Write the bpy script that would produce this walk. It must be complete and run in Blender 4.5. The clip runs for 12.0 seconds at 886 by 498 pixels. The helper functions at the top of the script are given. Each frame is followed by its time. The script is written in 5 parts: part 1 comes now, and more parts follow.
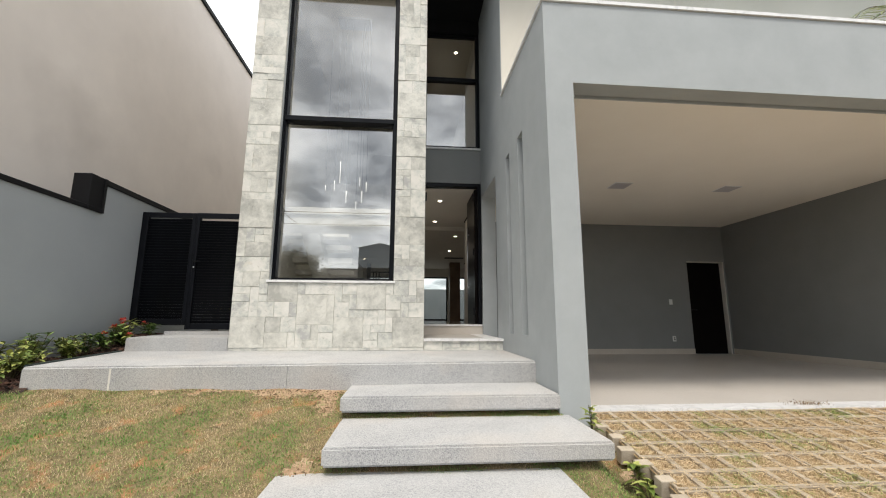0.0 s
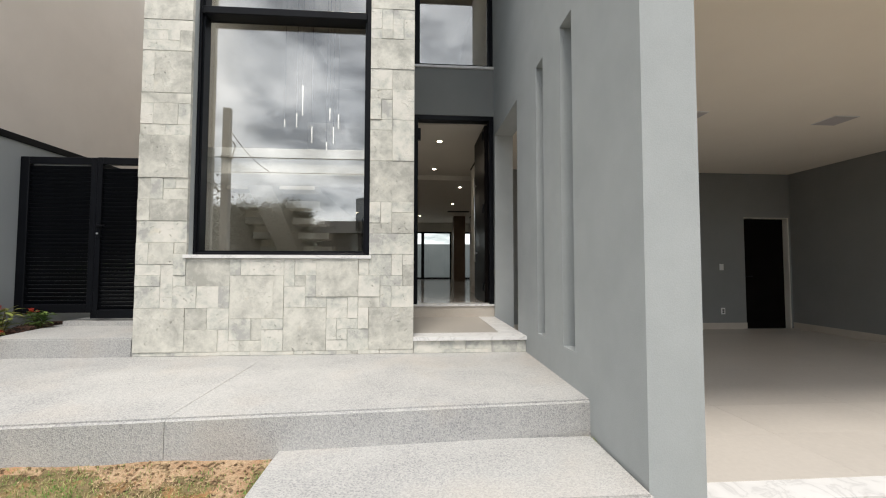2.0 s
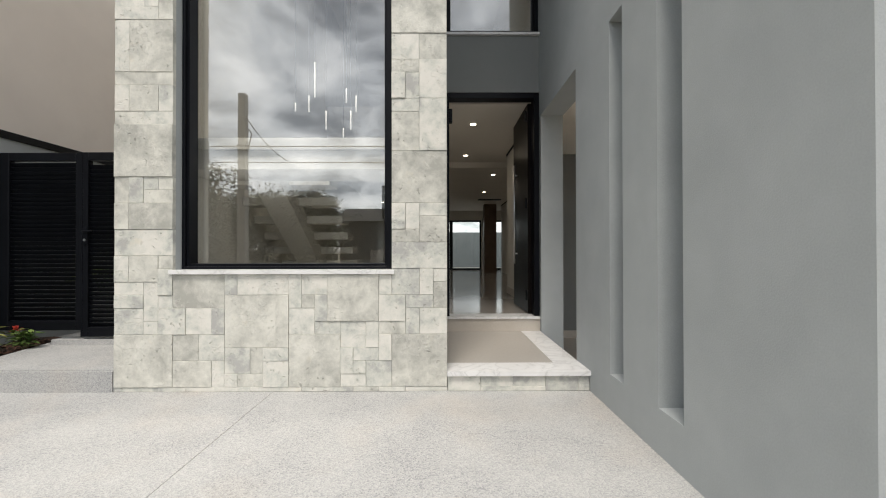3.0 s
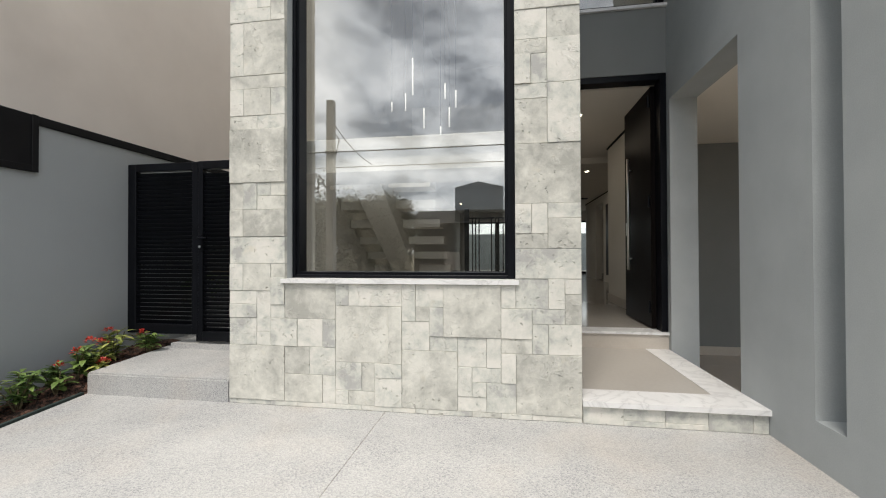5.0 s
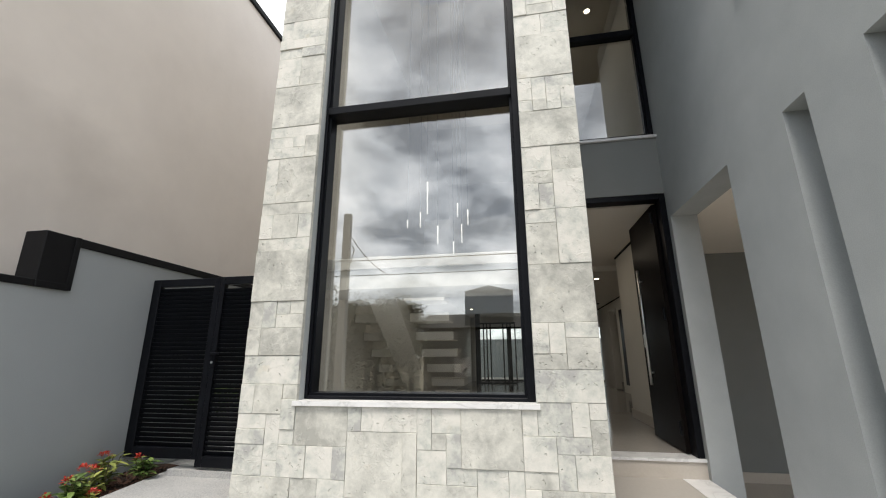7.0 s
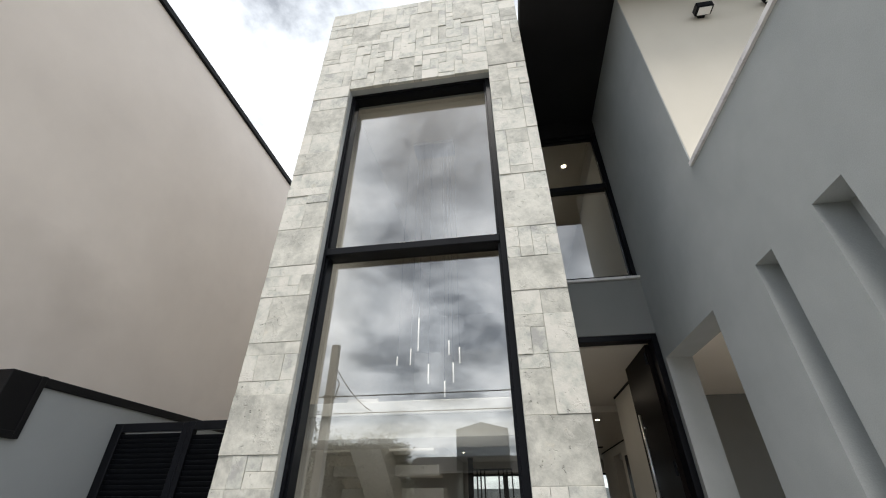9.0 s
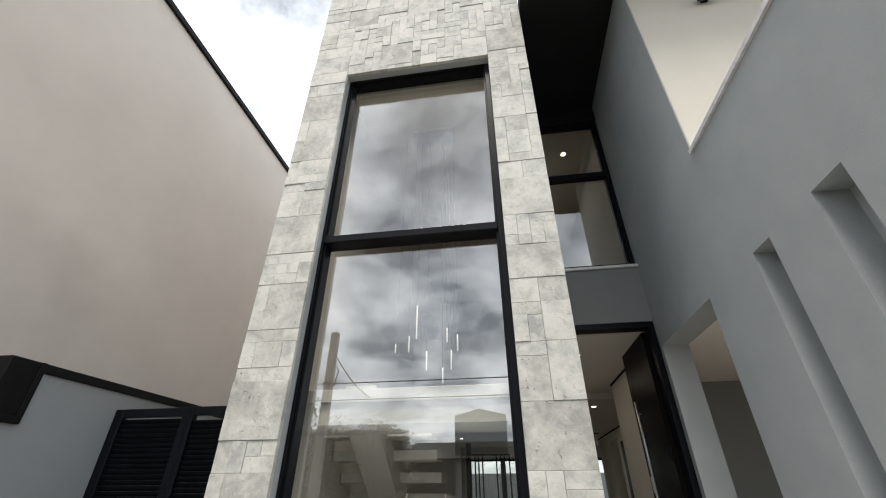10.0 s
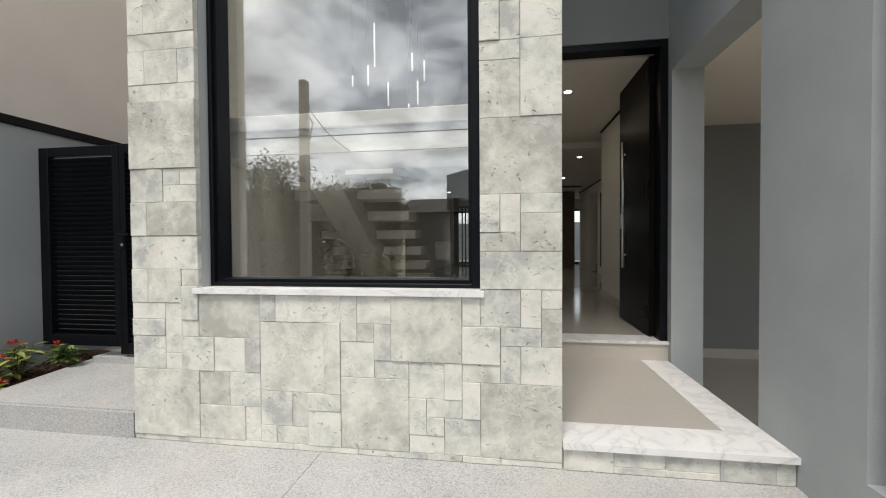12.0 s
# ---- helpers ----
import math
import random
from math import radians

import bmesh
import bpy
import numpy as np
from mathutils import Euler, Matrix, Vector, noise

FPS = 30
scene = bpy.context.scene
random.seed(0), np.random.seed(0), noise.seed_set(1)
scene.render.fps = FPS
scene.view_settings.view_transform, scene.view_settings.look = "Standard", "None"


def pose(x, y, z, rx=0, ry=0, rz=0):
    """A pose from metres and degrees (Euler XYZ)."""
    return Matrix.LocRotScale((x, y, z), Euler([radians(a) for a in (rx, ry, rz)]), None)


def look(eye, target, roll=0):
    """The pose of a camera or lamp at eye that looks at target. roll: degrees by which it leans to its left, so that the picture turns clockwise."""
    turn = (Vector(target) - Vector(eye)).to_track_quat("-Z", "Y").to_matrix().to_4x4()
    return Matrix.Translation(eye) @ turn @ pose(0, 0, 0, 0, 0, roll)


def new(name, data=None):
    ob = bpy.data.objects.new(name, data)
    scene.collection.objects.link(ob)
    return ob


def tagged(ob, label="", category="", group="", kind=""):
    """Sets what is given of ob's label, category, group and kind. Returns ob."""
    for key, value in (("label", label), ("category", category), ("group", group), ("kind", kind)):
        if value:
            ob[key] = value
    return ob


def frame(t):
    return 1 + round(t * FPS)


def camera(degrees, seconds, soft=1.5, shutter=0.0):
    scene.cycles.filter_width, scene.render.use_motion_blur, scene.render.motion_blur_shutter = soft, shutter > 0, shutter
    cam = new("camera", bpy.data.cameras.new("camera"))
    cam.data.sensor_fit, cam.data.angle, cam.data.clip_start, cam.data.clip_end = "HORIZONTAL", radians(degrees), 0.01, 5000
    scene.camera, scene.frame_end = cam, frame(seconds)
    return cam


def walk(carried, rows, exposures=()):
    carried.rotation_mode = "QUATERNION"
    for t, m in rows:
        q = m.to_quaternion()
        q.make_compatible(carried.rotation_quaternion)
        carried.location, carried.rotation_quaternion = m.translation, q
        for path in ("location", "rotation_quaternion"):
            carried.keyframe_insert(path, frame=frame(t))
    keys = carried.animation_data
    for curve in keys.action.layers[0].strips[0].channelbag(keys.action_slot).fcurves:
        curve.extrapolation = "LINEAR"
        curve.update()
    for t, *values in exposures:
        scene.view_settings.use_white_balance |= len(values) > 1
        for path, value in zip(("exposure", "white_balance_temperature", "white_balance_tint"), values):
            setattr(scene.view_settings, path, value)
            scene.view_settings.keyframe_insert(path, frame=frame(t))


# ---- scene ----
cam = camera(95.1, 12.0, soft=1.1)
PATH = [
    (0, (-0.208, -5.393, 0.411), (-0.042, -3.429, 0.748), 0.2),
    (0.5, (-0.203, -5.061, 0.375), (-0.032, -3.088, 0.649), 0.3),
    (1, (-0.164, -4.668, 0.55), (0.004, -2.686, 0.759), 0.2),
    (1.5, (-0.128, -4.243, 0.722), (0.033, -2.255, 0.867), 0.1),
    (2, (0.0, -3.747, 0.784), (0.144, -1.754, 0.875), 0.1),
    (2.5, (-0.01, -3.291, 0.883), (0.098, -1.294, 0.923), 0.1),
    (3, (-0.048, -2.984, 1.026), (-0.036, -0.984, 1.039), -0.1),
    (3.5, (-0.151, -2.762, 1.022), (-0.229, -0.763, 1.004), -0.2),
    (5.5, (-0.5, -2.648, 1.104), (-0.846, -0.679, 1.177), -0.3),
    (6, (-0.505, -2.65, 1.139), (-0.854, -0.689, 1.314), -0.3),
    (6.5, (-0.51, -2.674, 1.155), (-0.861, -0.733, 1.483), -0.3),
    (7, (-0.499, -2.713, 1.177), (-0.842, -0.811, 1.692), -0.3),
    (7.5, (-0.509, -2.731, 1.225), (-0.829, -0.883, 1.919), -0.2),
    (9.5, (-0.489, -2.754, 1.282), (-0.741, -1.11, 2.393), -0.1),
    (10, (-0.487, -2.745, 1.278), (-0.746, -1.051, 2.308), -0.1),
    (10.5, (-0.484, -2.71, 1.214), (-0.76, -0.908, 2.036), -0.2),
    (11, (-0.461, -2.603, 1.143), (-0.75, -0.695, 1.665), -0.3),
    (11.5, (-0.358, -2.339, 1.055), (-0.657, -0.371, 1.256), -0.3),
    (12, (-0.288, -2.074, 1.151), (-0.584, -0.096, 1.112), -0.4),
]
walk(cam, [(t, look(eye, target, roll)) for t, eye, target, roll in PATH], exposures=[(0, 1.08, 6700, 10), (1.5, 1.10, 6680, 10), (3.0, 1.0, 6680, 10), (5.5, 1.06, 6630, 10), (7.5, 1.15, 6550, 10), (9.5, 0.90, 6500, 10), (10.5, 0.98, 6550, 10), (12, 1.02, 6600, 10)])

# ---- sky, sun, lamps ----
SUN_ELEV, SUN_TURN = radians(64), radians(190)
world = bpy.data.worlds.new("overcast_sky")
scene.world = world
world.use_nodes = True
wn, wl = world.node_tree.nodes, world.node_tree.links
wn.clear()
w_out = wn.new("ShaderNodeOutputWorld")
w_sky = wn.new("ShaderNodeTexSky")
w_sky.sky_type, w_sky.sun_disc = "NISHITA", False
w_sky.sun_elevation, w_sky.sun_rotation = SUN_ELEV, SUN_TURN
w_bg_sky = wn.new("ShaderNodeBackground")
w_bg_sky.inputs["Strength"].default_value = 0.11
wl.new(w_sky.outputs["Color"], w_bg_sky.inputs["Color"])
# cloud deck, projected on a flat layer overhead
w_co = wn.new("ShaderNodeTexCoord")
w_sep = wn.new("ShaderNodeSeparateXYZ")
wl.new(w_co.outputs["Generated"], w_sep.inputs[0])
w_h = wn.new("ShaderNodeMath")
w_h.operation = "ADD"
w_h.inputs[1].default_value = 0.30
w_abs = wn.new("ShaderNodeMath")
w_abs.operation = "ABSOLUTE"
wl.new(w_sep.outputs["Z"], w_abs.inputs[0])
wl.new(w_abs.outputs[0], w_h.inputs[0])
w_div = wn.new("ShaderNodeVectorMath")
w_div.operation = "DIVIDE"
w_cmb = wn.new("ShaderNodeCombineXYZ")
for k in range(3):
    wl.new(w_h.outputs[0], w_cmb.inputs[k])
wl.new(w_co.outputs["Generated"], w_div.inputs[0])
wl.new(w_cmb.outputs[0], w_div.inputs[1])
w_n1 = wn.new("ShaderNodeTexNoise")
w_n1.inputs["Scale"].default_value, w_n1.inputs["Detail"].default_value = 3.6, 12
w_n1.inputs["Roughness"].default_value, w_n1.inputs["Distortion"].default_value = 0.60, 0.25
wl.new(w_div.outputs[0], w_n1.inputs["Vector"])
w_ramp = wn.new("ShaderNodeValToRGB")
w_ramp.color_ramp.elements[0].position, w_ramp.color_ramp.elements[0].color = 0.36, (0.27, 0.285, 0.30, 1)
w_ramp.color_ramp.elements[1].position, w_ramp.color_ramp.elements[1].color = 0.65, (1.06, 1.08, 1.10, 1)
w_mid = w_ramp.color_ramp.elements.new(0.5)
w_mid.color = (0.67, 0.70, 0.73, 1)
wl.new(w_n1.outputs["Fac"], w_ramp.inputs["Fac"])
w_bg_cloud = wn.new("ShaderNodeBackground")
w_bg_cloud.inputs["Strength"].default_value = 0.98
wl.new(w_ramp.outputs["Color"], w_bg_cloud.inputs["Color"])
w_mix = wn.new("ShaderNodeMixShader")
w_mix.inputs["Fac"].default_value = 0.86
wl.new(w_bg_sky.outputs[0], w_mix.inputs[1])
wl.new(w_bg_cloud.outputs[0], w_mix.inputs[2])
wl.new(w_mix.outputs[0], w_out.inputs["Surface"])

sun_data = bpy.data.lights.new("sun", "SUN")
sun_data.energy, sun_data.angle, sun_data.color = 1.4, radians(18), (1.0, 0.95, 0.88)
sun = new("sun", sun_data)
sun.matrix_world = look((-1.2, -6.9, 14.4), (0, 0, 0))


def area_lamp(name, x, y, z, sx, sy, watts, colour):
    d = bpy.data.lights.new(name, "AREA")
    d.shape, d.size, d.size_y, d.energy, d.color = "RECTANGLE", sx, sy, watts, colour
    ob = new(name, d)
    ob.matrix_world = pose(x, y, z)
    return ob


# ---- materials ----
def principled(name):
    m = bpy.data.materials.new(name)
    m.use_nodes = True
    return m, m.node_tree.nodes, m.node_tree.links, m.node_tree.nodes["Principled BSDF"]


def rgb(c):
    return (c[0], c[1], c[2], 1.0)


def surface(name, dark, light, rough=0.6, scale=3.0, fine=60.0, bump=0.15, depth=0.01, metal=0.0, island=0.0, objects=0.0,
            stain=None, stain_at=0.62, spread=(0.35, 0.65), spec=0.5, rough_var=0.1):
    """A solid surface: two scales of tone, fine relief, tone by piece, and stains with a shape of their own."""
    m, n, l, b = principled(name)
    co = n.new("ShaderNodeTexCoord")
    src = co.outputs["Object"]
    if objects:
        info = n.new("ShaderNodeObjectInfo")
        add = n.new("ShaderNodeVectorMath")
        add.operation = "MULTIPLY_ADD"
        add.inputs[1].default_value = (1, 1, 1)
        sc = n.new("ShaderNodeMath")
        sc.operation = "MULTIPLY"
        sc.inputs[1].default_value = 37.0
        l.new(info.outputs["Random"], sc.inputs[0])
        l.new(co.outputs["Object"], add.inputs[0])
        l.new(sc.outputs[0], add.inputs[2])
        src = add.outputs[0]
    big = n.new("ShaderNodeTexNoise")
    big.inputs["Scale"].default_value, big.inputs["Detail"].default_value = scale, 6
    big.inputs["Roughness"].default_value = 0.6
    l.new(src, big.inputs["Vector"])
    small = n.new("ShaderNodeTexNoise")
    small.inputs["Scale"].default_value, small.inputs["Detail"].default_value = fine, 5
    l.new(src, small.inputs["Vector"])
    mixf = n.new("ShaderNodeMix")
    mixf.inputs["Factor"].default_value = 0.35
    l.new(big.outputs["Fac"], mixf.inputs["A"])
    l.new(small.outputs["Fac"], mixf.inputs["B"])
    fac = mixf.outputs["Result"]
    for amount, out in ((island, "island"), (objects, "object")):
        if amount:
            r = n.new("ShaderNodeNewGeometry").outputs["Random Per Island"] if out == "island" else n.new("ShaderNodeObjectInfo").outputs["Random"]
            ma = n.new("ShaderNodeMath")
            ma.operation = "MULTIPLY_ADD"
            ma.inputs[1].default_value, ma.inputs[2].default_value = amount, -amount / 2
            l.new(r, ma.inputs[0])
            ad = n.new("ShaderNodeMath")
            ad.operation = "ADD"
            l.new(fac, ad.inputs[0])
            l.new(ma.outputs[0], ad.inputs[1])
            fac = ad.outputs[0]
    ramp = n.new("ShaderNodeValToRGB")
    ramp.color_ramp.elements[0].position, ramp.color_ramp.elements[0].color = spread[0], rgb(dark)
    ramp.color_ramp.elements[1].position, ramp.color_ramp.elements[1].color = spread[1], rgb(light)
    l.new(fac, ramp.inputs["Fac"])
    colour = ramp.outputs["Color"]
    if stain:
        st = n.new("ShaderNodeTexNoise")
        st.inputs["Scale"].default_value, st.inputs["Detail"].default_value = scale * 0.55, 7
        l.new(src, st.inputs["Vector"])
        sr = n.new("ShaderNodeValToRGB")
        sr.color_ramp.elements[0].position, sr.color_ramp.elements[1].position = stain_at - 0.08, stain_at + 0.08
        l.new(st.outputs["Fac"], sr.inputs["Fac"])
        mx = n.new("ShaderNodeMix")
        mx.data_type = "RGBA"
        l.new(sr.outputs["Color"], mx.inputs["Factor"])
        l.new(colour, mx.inputs["A"])
        mx.inputs["B"].default_value = rgb(stain)
        colour = mx.outputs["Result"]
    l.new(colour, b.inputs["Base Color"])
    rr = n.new("ShaderNodeMapRange")
    rr.inputs["To Min"].default_value, rr.inputs["To Max"].default_value = max(0.02, rough - rough_var), min(1, rough + rough_var)
    l.new(big.outputs["Fac"], rr.inputs["Value"])
    l.new(rr.outputs["Result"], b.inputs["Roughness"])
    b.inputs["Metallic"].default_value = metal
    b.inputs["Specular IOR Level"].default_value = spec
    if bump:
        bp = n.new("ShaderNodeBump")
        bp.inputs["Strength"].default_value, bp.inputs["Distance"].default_value = bump, depth
        l.new(small.outputs["Fac"], bp.inputs["Height"])
        l.new(bp.outputs["Normal"], b.inputs["Normal"])
    return m


def glass(name, tint, f0):
    m = bpy.data.materials.new(name)
    m.use_nodes = True
    n, l = m.node_tree.nodes, m.node_tree.links
    n.clear()
    out = n.new("ShaderNodeOutputMaterial")
    tr = n.new("ShaderNodeBsdfTransparent")
    tr.inputs["Color"].default_value = rgb(tint)
    gl = n.new("ShaderNodeBsdfGlossy")
    gl.inputs["Roughness"].default_value = 0.0
    lw = n.new("ShaderNodeLayerWeight")
    lw.inputs["Blend"].default_value = 0.5
    pw = n.new("ShaderNodeMath")
    pw.operation = "POWER"
    pw.inputs[1].default_value = 5.0
    l.new(lw.outputs["Facing"], pw.inputs[0])
    fr = n.new("ShaderNodeMath")
    fr.operation = "MULTIPLY_ADD"
    fr.inputs[1].default_value, fr.inputs[2].default_value = 1.0 - f0, f0
    l.new(pw.outputs[0], fr.inputs[0])
    mx = n.new("ShaderNodeMixShader")
    l.new(fr.outputs[0], mx.inputs[0])
    l.new(tr.outputs[0], mx.inputs[1])
    l.new(gl.outputs[0], mx.inputs[2])
    l.new(mx.outputs[0], out.inputs["Surface"])
    return m


def glow(name, colour, strength):
    m, n, l, b = principled(name)
    b.inputs["Base Color"].default_value = rgb(colour)
    b.inputs["Emission Color"].default_value = rgb(colour)
    b.inputs["Emission Strength"].default_value = strength
    return m


def marble(name):
    m, n, l, b = principled(name)
    co = n.new("ShaderNodeTexCoord")
    warp = n.new("ShaderNodeTexNoise")
    warp.inputs["Scale"].default_value, warp.inputs["Detail"].default_value, warp.inputs["Distortion"].default_value = 2.6, 9, 1.8
    l.new(co.outputs["Object"], warp.inputs["Vector"])
    ramp = n.new("ShaderNodeValToRGB")
    e = ramp.color_ramp.elements
    e[0].position, e[0].color = 0.0, (0.78, 0.77, 0.75, 1)
    e[1].position, e[1].color = 1.0, (0.74, 0.73, 0.72, 1)
    for p, c in ((0.40, 0.79), (0.45, 0.755), (0.48, 0.64), (0.51, 0.75), (0.6, 0.80)):
        x = e.new(p)
        x.color = (c, c * 0.99, c * 0.98, 1)
    l.new(warp.outputs["Fac"], ramp.inputs["Fac"])
    l.new(ramp.outputs["Color"], b.inputs["Base Color"])
    b.inputs["Roughness"].default_value = 0.28
    return m


def stone_material(name, ramp_stops):
    """Travertine cladding: soft clouds, raised pale crusts, clustered pits with pale rims, tone by stone."""
    m, n, l, b = principled(name)

    def noise_at(scale, detail, rough=0.5, warp=0.0):
        t = n.new("ShaderNodeTexNoise")
        t.inputs["Scale"].default_value, t.inputs["Detail"].default_value = scale, detail
        t.inputs["Roughness"].default_value, t.inputs["Distortion"].default_value = rough, warp
        l.new(off.outputs[0], t.inputs["Vector"])
        return t.outputs["Fac"]

    def sums(a, k, c):
        """a * k + c; k and c numbers or sockets."""
        t = n.new("ShaderNodeMath")
        t.operation = "MULTIPLY_ADD"
        l.new(a, t.inputs[0])
        for slot, v in ((1, k), (2, c)):
            if isinstance(v, (int, float)):
                t.inputs[slot].default_value = v
            else:
                l.new(v, t.inputs[slot])
        return t.outputs[0]

    def span(a, lo, hi, to_lo=0.0, to_hi=1.0):
        t = n.new("ShaderNodeMapRange")
        t.inputs["From Min"].default_value, t.inputs["From Max"].default_value = lo, hi
        t.inputs["To Min"].default_value, t.inputs["To Max"].default_value = to_lo, to_hi
        l.new(a, t.inputs["Value"])
        return t.outputs["Result"]

    def blend(fac, a, colour):
        t = n.new("ShaderNodeMix")
        t.data_type = "RGBA"
        l.new(fac, t.inputs["Factor"])
        l.new(a, t.inputs["A"])
        t.inputs["B"].default_value = rgb(colour)
        return t.outputs["Result"]

    co = n.new("ShaderNodeTexCoord")
    info = n.new("ShaderNodeObjectInfo")
    k = n.new("ShaderNodeMath")
    k.operation = "MULTIPLY"
    k.inputs[1].default_value = 53.0
    l.new(info.outputs["Random"], k.inputs[0])
    off = n.new("ShaderNodeVectorMath")
    l.new(co.outputs["Object"], off.inputs[0])
    l.new(k.outputs[0], off.inputs[1])
    big = noise_at(5.5, 8, 0.6, 0.35)
    white = n.new("ShaderNodeTexWhiteNoise")
    white.noise_dimensions = "1D"
    l.new(k.outputs[0], white.inputs["W"])
    tone = sums(white.outputs["Value"], 0.14, -0.07)
    mottle = sums(noise_at(21.0, 7, 0.68, 0.5), 0.42, -0.21)
    fac = sums(big, 1.0, sums(mottle, 1.0, tone))
    ramp = n.new("ShaderNodeValToRGB")
    e = ramp.color_ramp.elements
    e[0].position, e[0].color = ramp_stops[0][0], rgb(ramp_stops[0][1])
    e[1].position, e[1].color = ramp_stops[-1][0], rgb(ramp_stops[-1][1])
    for p, c in ramp_stops[1:-1]:
        e.new(p).color = rgb(c)
    l.new(fac, ramp.inputs["Fac"])
    colour = ramp.outputs["Color"]
    colour = blend(span(noise_at(6.0, 4), 0.66, 0.84, 0.0, 0.45), colour, (0.62, 0.53, 0.36))
    # crusts: thin winding ridges, only in patches
    where = span(noise_at(4.2, 3), 0.50, 0.60)
    ridge_n = noise_at(9.0, 7, 0.62, 0.4)
    dist = n.new("ShaderNodeMath")
    dist.operation = "ABSOLUTE"
    l.new(sums(ridge_n, 1.0, -0.5), dist.inputs[0])
    ridge = n.new("ShaderNodeMath")
    ridge.operation = "MULTIPLY"
    l.new(span(dist.outputs[0], 0.012, 0.035, 1.0, 0.0), ridge.inputs[0])
    l.new(where, ridge.inputs[1])
    colour = blend(sums(ridge.outputs[0], 0.22, 0.0), colour, (0.72, 0.71, 0.66))
    # pits in clusters
    cluster = span(noise_at(5.0, 3), 0.46, 0.58)
    pit = n.new("ShaderNodeMath")
    pit.operation = "MULTIPLY"
    l.new(span(noise_at(38.0, 2, 0.5, 0.4), 0.665, 0.75), pit.inputs[0])
    l.new(cluster, pit.inputs[1])
    colour = blend(sums(pit.outputs[0], 0.42, 0.0), colour, (0.33, 0.32, 0.29))
    l.new(colour, b.inputs["Base Color"])
    relief = sums(noise_at(18.0, 9, 0.65), 0.55, sums(ridge.outputs[0], 0.22, sums(pit.outputs[0], -1.3, 1.0)))
    bp = n.new("ShaderNodeBump")
    bp.inputs["Strength"].default_value, bp.inputs["Distance"].default_value = 0.75, 0.012
    l.new(relief, bp.inputs["Height"])
    l.new(bp.outputs["Normal"], b.inputs["Normal"])
    b.inputs["Roughness"].default_value = 0.8
    return m


def granular(name, dark, light, speck, scale=140.0):
    """Washed aggregate concrete: fine pale and dark grains."""
    m, n, l, b = principled(name)
    co = n.new("ShaderNodeTexCoord")
    v = n.new("ShaderNodeTexVoronoi")
    v.inputs["Scale"].default_value = scale
    l.new(co.outputs["Object"], v.inputs["Vector"])
    big = n.new("ShaderNodeTexNoise")
    big.inputs["Scale"].default_value, big.inputs["Detail"].default_value = 2.2, 7
    l.new(co.outputs["Object"], big.inputs["Vector"])
    sep = n.new("ShaderNodeSeparateColor")
    l.new(v.outputs["Color"], sep.inputs[0])
    mixf = n.new("ShaderNodeMix")
    mixf.inputs["Factor"].default_value = 0.5
    l.new(sep.outputs[0], mixf.inputs["A"])
    l.new(big.outputs["Fac"], mixf.inputs["B"])
    ramp = n.new("ShaderNodeValToRGB")
    e = ramp.color_ramp.elements
    e[0].position, e[0].color = 0.22, rgb(dark)
    e[1].position, e[1].color = 0.75, rgb(light)
    e.new(0.33).color = rgb(speck)
    l.new(mixf.outputs["Result"], ramp.inputs["Fac"])
    st = n.new("ShaderNodeTexNoise")
    st.inputs["Scale"].default_value, st.inputs["Detail"].default_value = 1.3, 5
    l.new(co.outputs["Object"], st.inputs["Vector"])
    sr = n.new("ShaderNodeValToRGB")
    sr.color_ramp.elements[0].position, sr.color_ramp.elements[1].position = 0.5, 0.75
    sr.color_ramp.elements[1].color = (0.35, 0.35, 0.35, 1)
    l.new(st.outputs["Fac"], sr.inputs["Fac"])
    mx = n.new("ShaderNodeMix")
    mx.data_type = "RGBA"
    l.new(sr.outputs["Color"], mx.inputs["Factor"])
    l.new(ramp.outputs["Color"], mx.inputs["A"])
    mx.inputs["B"].default_value = (0.52, 0.44, 0.36, 1)
    l.new(mx.outputs["Result"], b.inputs["Base Color"])
    bp = n.new("ShaderNodeBump")
    bp.inputs["Strength"].default_value, bp.inputs["Distance"].default_value = 0.5, 0.004
    l.new(v.outputs["Distance"], bp.inputs["Height"])
    l.new(bp.outputs["Normal"], b.inputs["Normal"])
    b.inputs["Roughness"].default_value = 0.85
    return m


M_STONE = stone_material("pale_travertine", ((0.33, (0.43, 0.423, 0.405)), (0.42, (0.55, 0.555, 0.505)), (0.52, (0.65, 0.638, 0.58)), (0.64, (0.725, 0.70, 0.64))))
M_STONE_GREY = stone_material("grey_travertine", ((0.33, (0.40, 0.393, 0.355)), (0.44, (0.505, 0.497, 0.45)), (0.55, (0.60, 0.588, 0.53)), (0.66, (0.69, 0.675, 0.61))))
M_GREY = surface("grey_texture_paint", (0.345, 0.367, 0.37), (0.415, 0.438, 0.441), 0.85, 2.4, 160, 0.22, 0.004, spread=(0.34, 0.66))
M_BEIGE = surface("beige_texture_paint", (0.67, 0.605, 0.545), (0.765, 0.695, 0.63), 0.9, 0.9, 200, 0.2, 0.003, stain=(0.60, 0.54, 0.485), stain_at=0.66)
M_CREAM = surface("cream_wall_paint", (0.60, 0.56, 0.48), (0.66, 0.62, 0.54), 0.85, 1.2, 180, 0.15, 0.002)
# white ceilings inside the dim hall and gallery, their shade put into the colour
M_CEIL_DIM = surface("white_ceiling_dimmed", (0.66, 0.62, 0.555), (0.71, 0.665, 0.60), 0.85, 1.2, 150, 0.08, 0.002)
